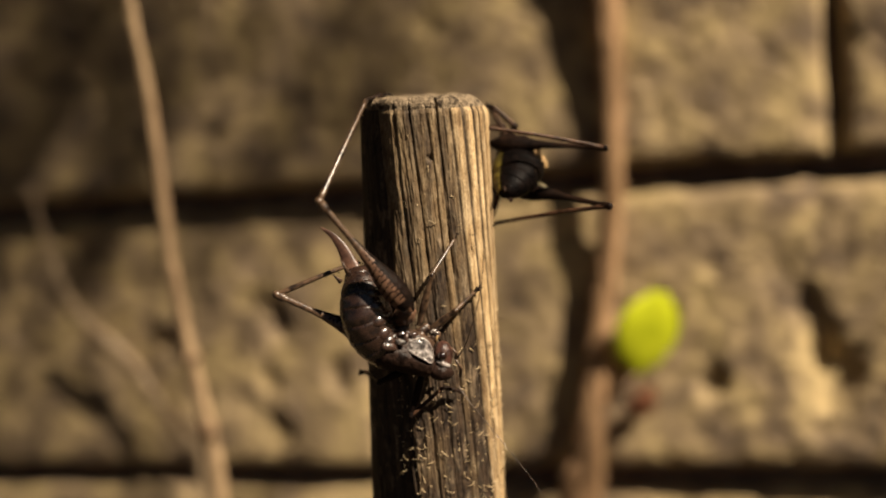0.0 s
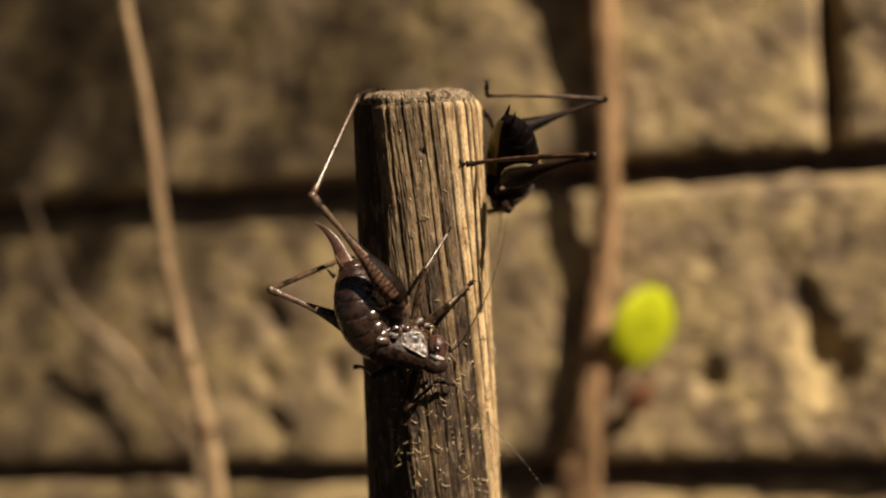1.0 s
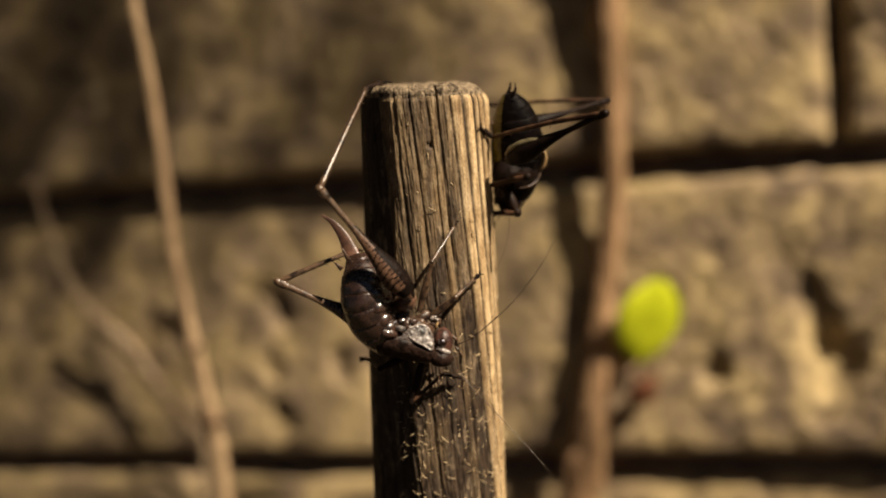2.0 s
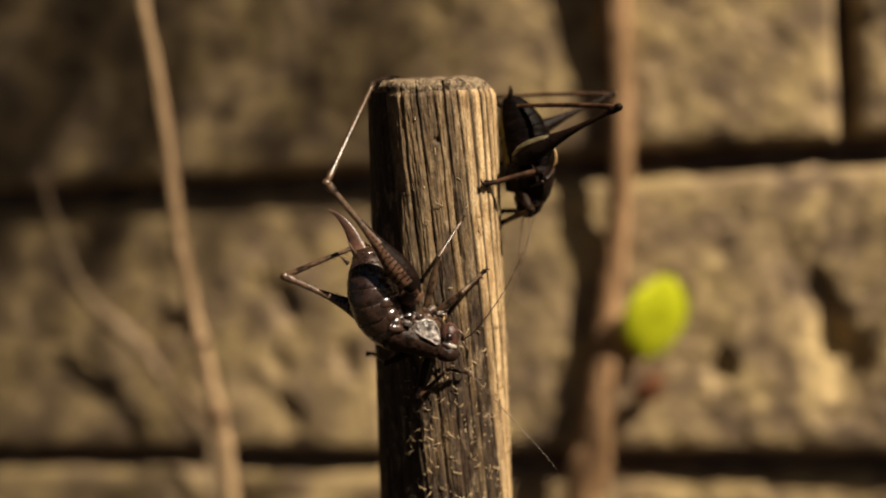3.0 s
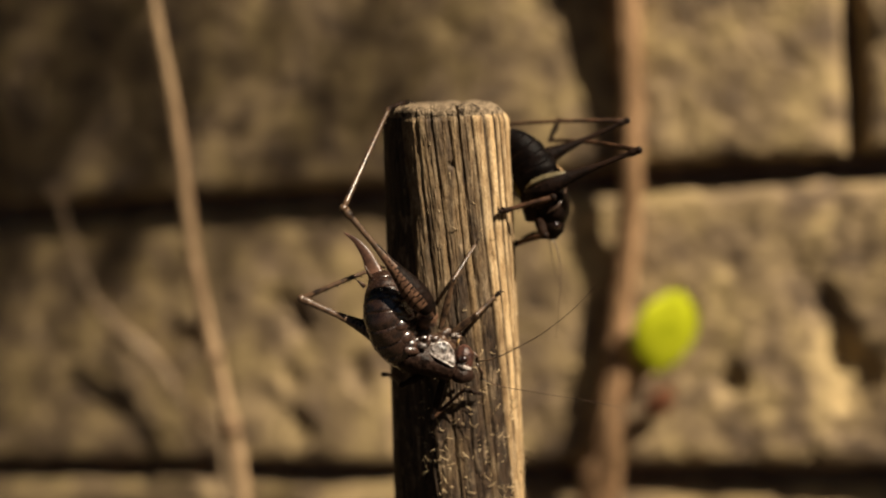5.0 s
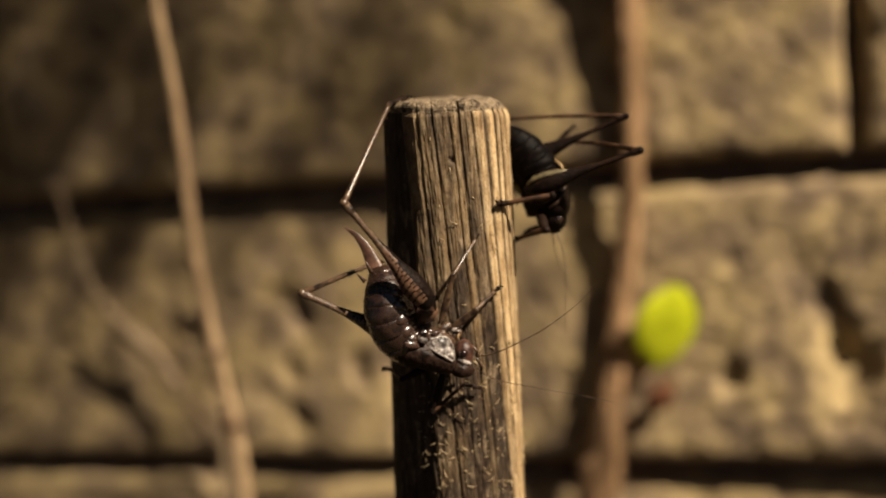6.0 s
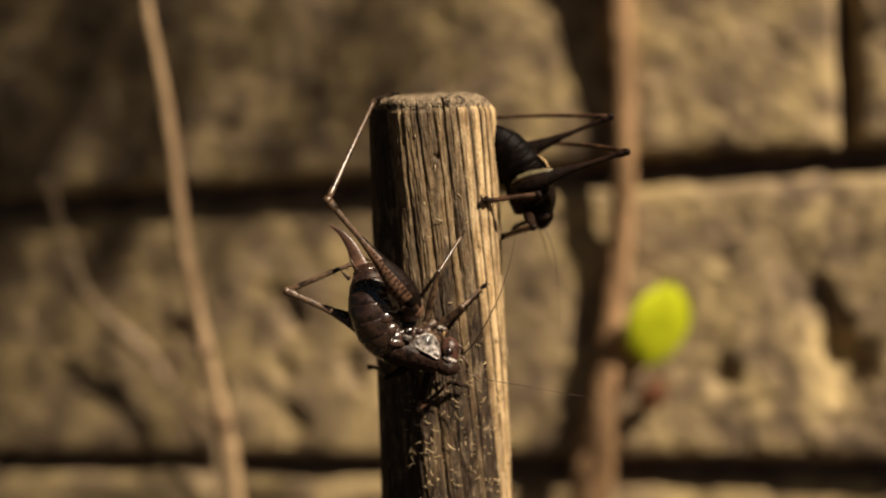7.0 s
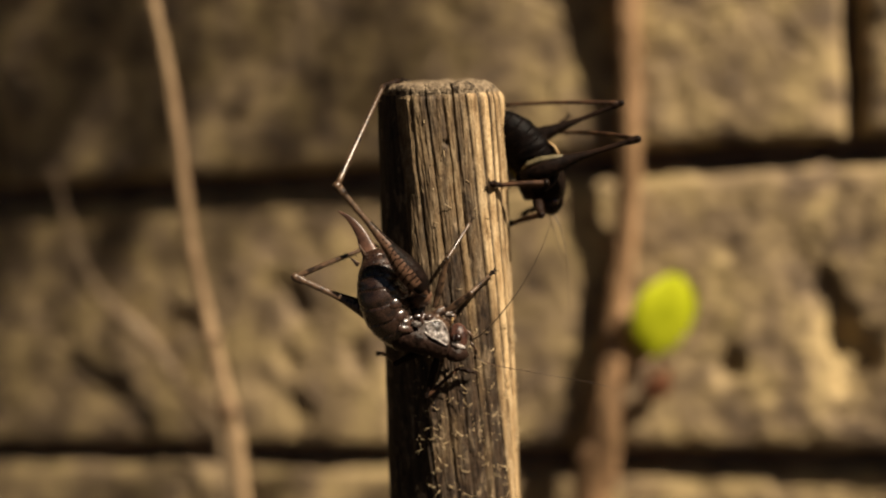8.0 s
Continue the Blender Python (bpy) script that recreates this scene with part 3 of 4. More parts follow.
def stalk():
    n = 840
    rows = [i * 0.28 for i in range(0, 215)] + [61 + 6 * i for i in range(60)]
    verts, faces, tones = [], [], []
    crack = math.radians(-79)
    hole = (math.radians(-86), 7.2)
    for down in rows:
        for k in range(n):
            a = 2 * math.pi * k / n
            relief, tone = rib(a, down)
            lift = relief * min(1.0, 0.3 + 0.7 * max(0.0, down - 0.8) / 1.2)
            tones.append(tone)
            ad = (a - crack + math.pi) % (2 * math.pi) - math.pi
            if down < 13:
                line = 0.006 * math.sin(down * 0.9) + 0.0085 * down
                lift -= 0.8 * max(0.0, 1 - abs(ad - line) / 0.02) * (1 - down / 13)
            ah = ((a - hole[0] + math.pi) % (2 * math.pi) - math.pi) * R_TOP
            dist = math.hypot(ah / 0.5, (down - hole[1]) / 0.42)
            lift -= 0.8 * max(0.0, 1 - dist)
            edge = 0.75 + 0.3 * noise.noise(Vector((math.cos(a) * 3, math.sin(a) * 3, 2)))
            # worn corners: a broad one on the sunny side, a small one opposite
            right, left = math.exp(-(math.degrees((a + math.pi) % (2 * math.pi) - math.pi) / 48) ** 2), math.exp(-((math.degrees(a % (2 * math.pi)) - 180) / 30) ** 2)
            lift -= 0.4 * (1 - right) * max(0.0, 1 - abs(down - edge - 0.55) / 0.25) * (0.4 + 0.8 * abs(noise.noise(Vector((math.cos(a) * 6, math.sin(a) * 6, 8)))) ** 0.5)
            lift += 0.16 * noise.noise(Vector((math.cos(a) * 22, math.sin(a) * 22, down * 2.2))) * max(0.0, 1 - down / 1.3)
            if down < edge:
                q = 1 - down / edge
                lift -= 0.5 * q * q + 0.1 * q
            lift -= 1.5 * right * max(0.0, 1 - down / 2.3) ** 1.4 + 0.7 * left * max(0.0, 1 - down / 1.2) ** 1.5
            p = stalk_point(a, down, lift)
            p += STALK_AXIS * (0.2 * math.sin(a) * max(0.0, 1 - down / 5))
            if down < 0.01:
                p += STALK_AXIS * (0.25 * noise.noise(Vector((math.cos(a) * 4, math.sin(a) * 4, 5))))
            verts.append(p)
    for j in range(len(rows) - 1):
        for k in range(n):
            b, c = j * n + k, j * n + (k + 1) % n
            faces.append((b, b + n, c + n, c))
    # the cut top: rings towards the middle, uneven
    last = list(range(n))
    for ring in range(1, 9):
        f = 1 - ring / 8
        start = len(verts)
        for k in range(n):
            a = 2 * math.pi * k / n
            p0 = verts[k]
            r = (p0 - STALK_TOP)
            flat = r - STALK_AXIS * r.dot(STALK_AXIS)
            h = r.dot(STALK_AXIS) * f + 0.18 * noise.noise(Vector((flat.x * f * 1.2, flat.z * f * 1.2, ring))) - 0.25 * (1 - f)
            verts.append(STALK_TOP + flat * f + STALK_AXIS * h)
        for k in range(n):
            b, c = k, (k + 1) % n
            faces.append((last[b], last[c], start + c, start + b))
        last = list(range(start, start + n))
    slots = [1] * (5 * n) + [0] * ((len(rows) - 6) * n) + [1] * (8 * n)
    # local frame: z along the stalk, origin at its top
    frame_m = Matrix((STALK_X, STALK_Y, STALK_AXIS)).transposed()
    inv = frame_m.transposed()
    loc = [inv @ (v - STALK_TOP) * MM for v in verts]
    tones += [0.6] * (len(loc) - len(tones))
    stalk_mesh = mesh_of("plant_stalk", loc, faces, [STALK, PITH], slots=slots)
    stalk_mesh.attributes.new("wood_and_shade", "FLOAT", "POINT").data.foreach_set("value", tones)
    ob = new("plant_stalk", stalk_mesh)
    ob.matrix_world = STAGE @ Matrix.Translation(STALK_TOP * MM) @ frame_m.to_4x4()
    tagged(ob, "thick weathered grey-brown cut plant stalk with ribbed bark", "plant stalk")
    rnd = random.Random(5)
    pv = []
    for i in range(460):
        a = rnd.uniform(-math.pi + 1.02, -0.05)
        down = rnd.uniform(3, 62) if rnd.random() < 0.14 else rnd.uniform(30, 62)
        base = stalk_point(a, down, rib(a, down)[0] - 0.05)
        outw = (STALK_X * math.cos(a) + STALK_Y * math.sin(a))
        tang = STALK_AXIS.cross(outw)
        ln = rnd.uniform(0.3, 0.9) if rnd.random() < 0.5 else rnd.uniform(0.1, 0.3)
        turn = rnd.uniform(0, 6.28)
        lie = tang * math.cos(turn) + STALK_AXIS * math.sin(turn)
        t1 = outw * ln * 0.45 + lie * 0.25 * ln
        t2 = t1 + outw * 0.05 + lie * ln * 0.8
        r = rnd.uniform(0.025, 0.058)
        pv.append(sweep(curve_points([base, base + t1, base + t2, base + t2 * 1.1 - outw * 0.12 * ln], 3), [r * (1.4 - 0.11 * j) for j in range(10)], 6))
    v, f = join(*pv)
    v = [inv @ (Vector(p) - STALK_TOP) * MM for p in v]
    tagged(part("bristles", mesh_of("bristles", v, f, HAIR), ob, "pale short bristles on the bark"), kind="stuff")


# ---- crickets ----
def femur_mesh(length, thick, material, hind):
    n = 88
    c, r = [], []
    for i in range(n + 1):
        t = i / n
        c.append((0, 0.12 * length * 0.25 * math.sin(t * 3.1) * (0.4 if hind else 0.2), t * length))
        if hind:
            w = thick * (0.32 + 0.95 * math.exp(-((t - 0.2) / 0.2) ** 2) + 0.25 * math.exp(-((t - 0.45) / 0.2) ** 2))
            w = max(w * (1 - 0.35 * t), thick * 0.3)
            if t < 0.06:
                w *= 0.55 + t / 0.06 * 0.45
        else:
            w = thick * (0.75 + 0.35 * math.sin(math.pi * min(1, t * 1.2)))
        if t > 0.93:
            w = max(w, thick * (0.42 if hind else 0.9))
        r.append((w, w * 0.8))
    vf = sweep(c, r, 16, hint=(0, 1, 0))
    knee = ball((0, 0, length), thick * (0.44 if hind else 0.85), 10)
    v, f = scaled(join(vf, knee))

    def dark_rows(i):
        """A dark upper stripe, a ladder of short bars beside it, fainter bars across, a black spot at the hip."""
        j, k = divmod(i, 16)
        return (k in (14, 15, 0, 1, 2) and j < 58) or (k == 3 and j < 40) or (k == 4 and 8 < j < 46 and j % 3 == 0) or (k in (5, 6, 7) and 12 < j < 36 and (j + k) % 4 == 0) or (3 <= k <= 6 and 3 < j < 10)

    slots = [(1 if dark_rows(i) else 2 if i > n * 9 else 0) if i < n * 16 and hind else (2 if hind else 0) for i in range(len(f))]
    return v, f, slots


def tibia_mesh(length, thick, hind):
    n = 16
    c = [(0, 0.03 * length * math.sin(i / n * 3.1), i / n * length) for i in range(n + 1)]
    r = [thick * (1.15 - 0.35 * i / n + (0.3 if i == n else 0)) for i in range(n + 1)]
    ps = [sweep(c, r, 10)]
    rnd = random.Random(int(length * 100))
    for i in range(16 if hind else 9):
        t = 0.25 + 0.72 * i / (16 if hind else 9)
        a = (1, -1)[i % 2] * 0.7 + rnd.uniform(-0.2, 0.2)
        p = Vector((0, 0.03 * length * math.sin(t * 3.1), t * length))
        d = Vector((math.sin(a), -math.cos(a), 0.8)) * thick * 2.2
        ps.append(sweep([p, p + d], [thick * 0.3, thick * 0.05], 5))
    return scaled(join(*ps))


def tarsus_mesh(start, toe, thick):
    s, t = Vector(start), Vector(toe)
    d = t - s
    ps = []
    for i, (a, b, w) in enumerate(((0, 0.3, 1.0), (0.28, 0.5, 1.1), (0.48, 0.72, 1.35), (0.7, 1.0, 0.8))):
        p, q = s + d * a, s + d * b
        ps.append(sweep([p, p.lerp(q, 0.3), p.lerp(q, 0.8), q], [thick * w * 0.7, thick * w, thick * w * 1.15, thick * w * 0.7], 8))
    side = d.cross(Vector((0.3, 0.5, 0.8))).normalized()
    for s2 in (-1, 1):
        ps.append(sweep([t, t + d * 0.1 + side * s2 * thick * 1.3, t + d * 0.12 + side * s2 * thick * 2.2], [thick * 0.5, thick * 0.35, thick * 0.08], 6))
    return scaled(join(*ps))


def two_tone(name, vfs, material):
    return mesh_of(name, vfs[0], vfs[1], [material, SHELL_DARK, LEG if material is THIGH else material], slots=vfs[2])


def leg(root, base, hip, knee, foot, toe, thick, hind, dark=False, label="", femur_material=None):
    """A leg in three pieces. All points are in stage millimetres, base is the thing's own pose there. Returns the objects and lengths."""
    material, inv = (LEG_DARK if dark else LEG), base.inverted()
    hip, knee, foot, toe = Vector(hip), Vector(knee), Vector(foot), Vector(toe)
    lf, lt = (knee - hip).length, (foot - knee).length
    name = "hind" if hind else "walking"
    mf = aim(hip, knee)
    mt = aim(mf @ Vector((0, 0, lf)), foot)
    femur = part(name + "_femur", two_tone("femur", femur_mesh(lf, thick, material, hind), femur_material or material), root, label, mm_pose(inv @ mf))
    local = mm_pose(mf.inverted() @ mt)
    tibia = part(name + "_tibia", mesh_of("tibia", *tibia_mesh(lt, thick * (0.25 if hind else 0.55), hind), SHIN if dark else LEG), femur, "", local)
    mx = aim(foot, toe)
    tarsus = part("tarsus", mesh_of("tarsus", *tarsus_mesh((0, 0, 0), (0, 0, (toe - foot).length), thick * (0.25 if hind else 0.5)), LEG_DARK), femur, "", mm_pose(mf.inverted() @ mx))
    return femur, tibia, tarsus, lf, lt, inv @ hip, mt.inverted() @ mx


def body_ring(name, centres, radii, dorsal, root, origin, materials, belly=-0.35, n=40, label="", wob=0.05, seed=0, side=None):
    """A shell piece of the body; faces that look away from dorsal take the belly's material."""
    v, f = sweep(centres, radii, n, hint=dorsal, wobble=wob, seed=seed)
    dv = Vector(dorsal).normalized()
    slots = []
    for q in f:
        k = sum((Vector(v[i]) for i in q), Vector()) / len(q)
        c = min((Vector(x) for x in centres), key=lambda x: (x - k).length)
        w = (k - c).normalized().dot(dv) if len(q) == 4 else 0
        slots.append(2 if (side is not None and w < side and w >= belly) else (1 if w < belly else 0))
    return part(name, mesh_of(name, *scaled((v, f), MM, origin), materials, slots=slots), root, label)


def along(path, radii, t):
    """Place and radius at 0..1 along a polyline with radii."""
    f = t * (len(path) - 1)
    k = min(int(f), len(path) - 2)
    return path[k].lerp(path[k + 1], f - k), radii[k] + (radii[k + 1] - radii[k]) * (f - k)


def body(root, origin, spine, radii, dorsal, segments, materials, belly, squash=0.92, side=None, step=1.0):
    """The abdomen, segment by segment, from the thorax to the tip. Each shell overlaps the next."""
    path = curve_points(spine, 10)
    rr = []
    for i in range(len(path)):
        f = i / 10
        k = min(int(f), len(radii) - 2)
        rr.append(radii[k] + (radii[k + 1] - radii[k]) * (f - k))
    for s in range(segments):
        t0, t1 = s / segments, min(1.0, (s + 1.12) / segments)
        cs, rs = [], []
        for j in range(7):
            t = t0 + (t1 - t0) * j / 6
            c, r = along(path, rr, t)
            r *= 1 + step * (0.085 * math.sin(j / 6 * 2.0) - 0.055)
            if j == 6:
                r *= 1 - 0.04 * step
            cs.append(c)
            rs.append((r * squash, r))
        body_ring("abdomen_segment", cs, rs, dorsal, root, origin, materials, belly, seed=s, side=side)


def antenna(root, inv, base, pts, r0=0.09, label="long hair-thin antenna"):
    """A long thin feeler; its own origin at its base. Points in stage millimetres."""
    m = Matrix.Translation(Vector(base))
    c = curve_points([Vector(p) - Vector(base) for p in pts], 12)
    n = len(c)
    r = [r0 * (1 - 0.75 * i / (n - 1)) for i in range(n)]
    return part("antenna", mesh_of("antenna", *scaled(sweep(c, r, 8)), LEG), root, label, mm_pose(inv @ m))


def female():
    o = Vector((-3.16, -9.75, 4.00))
    base = Matrix.Translation(o)
    inv = base.inverted()
    # laid out a little nearer to the eye than she sits: moved back along the lines of sight until her feet meet the bark
    back = Matrix.Translation((0, 0, 0.1253)) @ Matrix.Scale(1.0245, 4) @ Matrix.Translation((0, 0, -0.1253))
    root = empty("bush_cricket", STAGE @ back @ mm_pose(base))
    tagged(root, "dark brown female bush-cricket with curved ovipositor clinging to the stalk", "bush cricket")
    dorsal = Vector((-0.62, -0.42, 0.66))
    spine = [(-4.33, -10.05, 3.00), (-5.59, -9.23, 3.60), (-6.65, -7.77, 4.20), (-7.38, -5.71, 4.60), (-7.65, -3.93, 4.40), (-8.00, -2.28, 3.80), (-8.49, -0.75, 3.20)]
    spine = [Vector(p) for p in spine]
    body(root, o, spine, [2.2, 2.6, 2.95, 3.0, 2.8, 2.2, 1.25], dorsal, 9, [SHELL, TAN, FLANK], -0.72, side=0.34, step=0.2)
    # the swollen sides of the segments
    path = curve_points(spine, 10)
    for k in range(6):
        c, c2 = (along(path, [1.0] * len(path), (k + at) / 9)[0] for at in (0.95, 1.15))
        d = (c2 - c).normalized()
        out = Vector((0.42, -0.08, 0.9))
        out = (out - d * out.dot(d)).normalized()
        tang = d.cross(out)
        r = (2.3, 2.62, 2.86, 2.96, 2.98, 2.9)[k]
        b0 = (-0.3, -0.28, -0.24, -0.24, -0.2, -0.2)[k]
        arc = [c + (out * math.cos(b0 + 0.13 * j) * 1.0 + tang * math.sin(b0 + 0.13 * j) * 0.97) * r * 0.885 for j in range(8)]
        part("side_plate", mesh_of("side_plate", *scaled(sweep(arc, [(0.8 * w, 1.3 * w) for w in (0.16, 0.36, 0.48, 0.52, 0.52, 0.47, 0.36, 0.16)], 20, hint=d, wobble=0.14, seed=k), MM, o), FLANK), root, "glossy swollen edge of an abdomen segment")
    # thorax under the shield
    body_ring("thorax", [(-5.49, -9.40, 3.00), (-3.94, -9.01, 3.20), (-1.88, -9.40, 3.20), (-0.14, -10.07, 3.00)], [(1.9, 1.9), (1.9, 1.9), (1.7, 1.7), (1.3, 1.3)], dorsal, root, o, [TAN, TAN, TAN])
    # saddle-shaped shield, a little raised at its rear edge
    cs = [Vector(p) for p in ((-5.65, -10.10, 3.90), (-4.74, -10.20, 4.20), (-3.59, -10.53, 4.20), (-2.32, -10.99, 4.10), (-1.17, -11.39, 4.00), (-0.27, -11.65, 3.90), (0.17, -11.79, 3.80))]
    body_ring("pronotum", cs, [(1.95, 1.9), (1.9, 1.85), (1.72, 1.65), (1.58, 1.5), (1.48, 1.4), (1.36, 1.3), (1.1, 1.05)], dorsal, root, o, [SADDLE, SADDLE, SADDLE], -0.9, label="dark brown saddle-shaped shield")
    # its side lobe: a glossy bulged plate with a pale rim
    rim = [Vector(p) for p in ((-3.25, -9.38, 5.00), (-2.54, -8.72, 5.30), (-1.34, -8.29, 5.20), (-0.46, -8.62, 5.10), (0.11, -9.64, 5.10), (0.23, -10.90, 5.20), (-0.15, -11.26, 5.30), (-1.03, -10.73, 5.60), (-2.04, -10.22, 5.60))]
    mid = sum(rim, Vector()) / len(rim)
    rim = curve_points(rim + rim[:1], 4)[:-1]
    lv, lf, m = [], [], len(rim)
    for ring, (share, proud) in enumerate(((1.0, -0.3), (1.0, 0.1), (0.94, 0.2), (0.88, 0.12), (0.6, 0.3), (0.3, 0.36))):
        lv += [mid.lerp(p, share) + Vector((0, 0, proud + (0.3 * noise.noise(mid.lerp(p, share) * 1.3) if share < 0.9 else 0))) for p in rim]
        if ring:
            lf += [((ring - 1) * m + j, (ring - 1) * m + (j + 1) % m, ring * m + (j + 1) % m, ring * m + j) for j in range(m)]
    lf.append(tuple(range(5 * m, 6 * m)))
    lf.append(tuple(reversed(range(m))))
    part("side_lobe", mesh_of("side_lobe", *scaled((lv, lf), MM, o), [LOBE, PALE], slots=[1] * (3 * m) + [0] * (len(lf) - 3 * m)), root, "pale-rimmed glossy edge of the shield")
    for p, q, m in (((-4.31, -8.30, 6.20), 0.55, SHELL), ((-3.60, -8.79, 6.50), 0.6, LOBE), ((-2.86, -8.32, 6.00), 0.55, FLANK), ((-4.61, -9.35, 6.60), 0.95, FLANK), ((-3.31, -7.96, 5.60), 0.5, SHELL), ((-2.04, -8.10, 5.40), 0.5, FLANK)):
        p = Vector(p) - Vector((0, 0, 0.9))
        q *= 0.8
        way = Vector((math.cos(p.x * 5), math.sin(p.x * 5) - 0.8, 0.3)).normalized() * q * 1.2
        part("side_plate", mesh_of("side_plate", *scaled(sweep(curve_points([p - way, p - way * 0.3 + Vector((0, 0, 0.2)), p + way * 0.6 + Vector((0, 0, 0.15)), p + way * 1.3], 4), [q * 0.3 + q * 0.4 * math.sin(j / 12 * 3.1) for j in range(13)], 14, wobble=0.5, seed=int(p.x * 9)), MM, o), m), root)
    # head: a domed crown, the face with its blunt brow, and the eye
    part("head", mesh_of("head", *scaled(ball((1.27, -10.47, 3.60), 1.0, 28, (1.12, 1.65, 1.2)), MM, o), HEAD), root, "red-brown head")
    part("face", mesh_of("face", *scaled(sweep([(-0.02, -11.98, 3.90), (0.43, -12.14, 4.20), (1.13, -12.33, 4.20), (1.84, -12.43, 3.90), (2.29, -12.54, 3.50)], [0.7, 0.98, 1.0, 0.8, 0.35], 20, wobble=0.08), MM, o), SADDLE), root, "smooth brown brow")
    # a pale strip in place of the highlight along the top of the brow
    part("brow_glint", mesh_of("brow_glint", *scaled(sweep([(0.55, -11.07, 4.70), (1.19, -11.37, 4.95), (2.02, -11.61, 4.50)], [0.25, 0.36, 0.2], 12, wobble=0.2), MM, o), PALE), root, "pale strip painted as a highlight along the brow")
    part("eye", mesh_of("eye", *scaled(ball((1.19, -10.42, 4.90), 0.56, 20), MM, o), EYE), root, "round glossy dark red eye")
    for a, b in (((2.71, -11.02, 4.20), (3.27, -13.00, 2.60)), ((2.20, -9.65, 3.60), (2.73, -10.87, 3.00))):
        a, b = Vector(a), Vector(b)
        part("palp", mesh_of("palp", *scaled(sweep([a, a.lerp(b, 0.5) + Vector((0.35, 0, 0.2)), b], [0.16, 0.18, 0.2], 8), MM, o), TAN), root)
    # leg bases between body and stalk
    for p, q in (((-2.43, -6.45, 5.40), 0.5), ((-1.04, -7.72, 3.40), 0.7), ((0.26, -8.53, 3.00), 0.65), ((-3.47, -7.66, 4.40), 0.8), ((-1.68, -8.65, 4.00), 0.75)):
        part("leg_base", mesh_of("leg_base", *scaled(sweep(curve_points([Vector(p) - Vector((q * 1.3, q * 0.5, 0.6)), Vector(p) - Vector((0, 0, 0.5)), Vector(p) + Vector((q * 0.9, q, -0.7))], 5), [q * (0.35 + 0.4 * math.sin(0.3 + k * 0.26)) for k in range(11)], 12, wobble=0.4), MM, o), TAN), root)
    part("hip", mesh_of("hip", *scaled(sweep([(-4.12, -6.42, 3.40), (-3.58, -6.12, 4.20), (-2.79, -5.77, 5.00), (-2.08, -5.40, 6.00)], [0.5, 1.0, 1.0, 0.5], 18, wobble=0.15), MM, o), THIGH), root, "red-brown hip of the hind leg")
    rnd = random.Random(4)
    for i in range(34):
        k = rnd.random()
        p = Vector((-5.08, -8.45, 6.00)).lerp(Vector((0.26, -8.49, 3.60)), k) + Vector((rnd.gauss(0, 0.3), rnd.gauss(0, 0.55), rnd.gauss(-0.8, 0.4)))
        d = Vector((rnd.gauss(0, 1), rnd.gauss(0, 1), rnd.gauss(0, 0.5))).normalized() * rnd.uniform(0.3, 0.7)
        part("side_plate", mesh_of("side_plate", *scaled(sweep([p - d, p, p + d], [0.08, rnd.uniform(0.16, 0.32), 0.1], 10, wobble=0.3, seed=i), MM, o), (TAN, FLANK, TAN, SHELL, WING, SHELL, PALE)[i % 7]), root)
    # egg layer and tail feelers
    ov = curve_points([(-8.68, -1.36, 3.60), (-9.34, 0.06, 3.40), (-10.14, 1.69, 3.20), (-11.33, 3.19, 3.00), (-12.78, 4.17, 2.80)], 8)
    n = len(ov)
    part("ovipositor", mesh_of("ovipositor", *scaled(sweep(ov, [(0.95 * (1 - (i / (n - 1)) ** 1.4) + 0.03, 0.32 * (1 - i / n) + 0.02) for i in range(n)], 14, hint=(0, 0, 1)), MM, o), SABRE), root, "sickle-shaped brown ovipositor")
    for a, b in (((-9.28, -1.35, 4.20), (-10.28, 0.45, 4.60)), ((-10.17, -2.12, 4.40), (-11.11, -1.28, 4.60))):
        part("cercus", mesh_of("cercus", *scaled(sweep([a, b], [0.32, 0.05], 8), MM, o), TAN), root)
    # legs
    leg(root, base, (-2.20, -5.37, 6.60), (-12.03, 6.65, 10.40), (-7.45, 18.69, 2.60), (-5.30, 20.16, -2.20), 1.2, True, femur_material=THIGH)
    leg(root, base, (-5.16, -9.40, 1.60), (-17.86, -3.62, 1.50), (-9.96, -0.33, 0.50), (-8.81, 0.07, -3.00), 1.25, True, label="hind leg spread to the side")
    leg(root, base, (-1.49, -7.12, 2.60), (0.01, -1.34, 4.40), (2.64, 2.73, 1.60), (3.11, 3.78, 1.40), 0.38, False)
    leg(root, base, (-0.13, -7.72, 2.40), (2.70, -5.41, 3.60), (4.87, -3.50, 1.00), (5.69, -2.80, 0.40), 0.42, False)
    leg(root, base, (-1.06, -12.58, 2.40), (-2.44, -17.61, 2.00), (1.28, -14.37, 1.60), (3.27, -14.95, 0.60), 0.42, False, True)
    leg(root, base, (-3.20, -12.34, 2.60), (-5.98, -13.58, 3.20), (-7.95, -13.08, -3.40), (-8.75, -13.34, -5.20), 0.42, False, True)
    upper = antenna(root, inv, (2.84, -10.76, 4.20), [(2.84, -10.76, 4.20), (4.09, -9.65, 5.20), (5.56, -7.52, 6.50), (7.55, -4.00, 8.00), (9.12, 0.18, 9.50), (9.9, 3.6, 10.5)])
    lower = antenna(root, inv, (2.84, -12.07, 4.00), [(2.84, -12.07, 4.00), (4.02, -13.21, 3.60), (6.19, -13.79, 4.20), (8.69, -14.13, 5.20), (11.47, -14.52, 6.20), (16.5, -15.3, 7.2), (19.0, -15.9, 7.6)], 0.065)
    return root, base, upper, lower


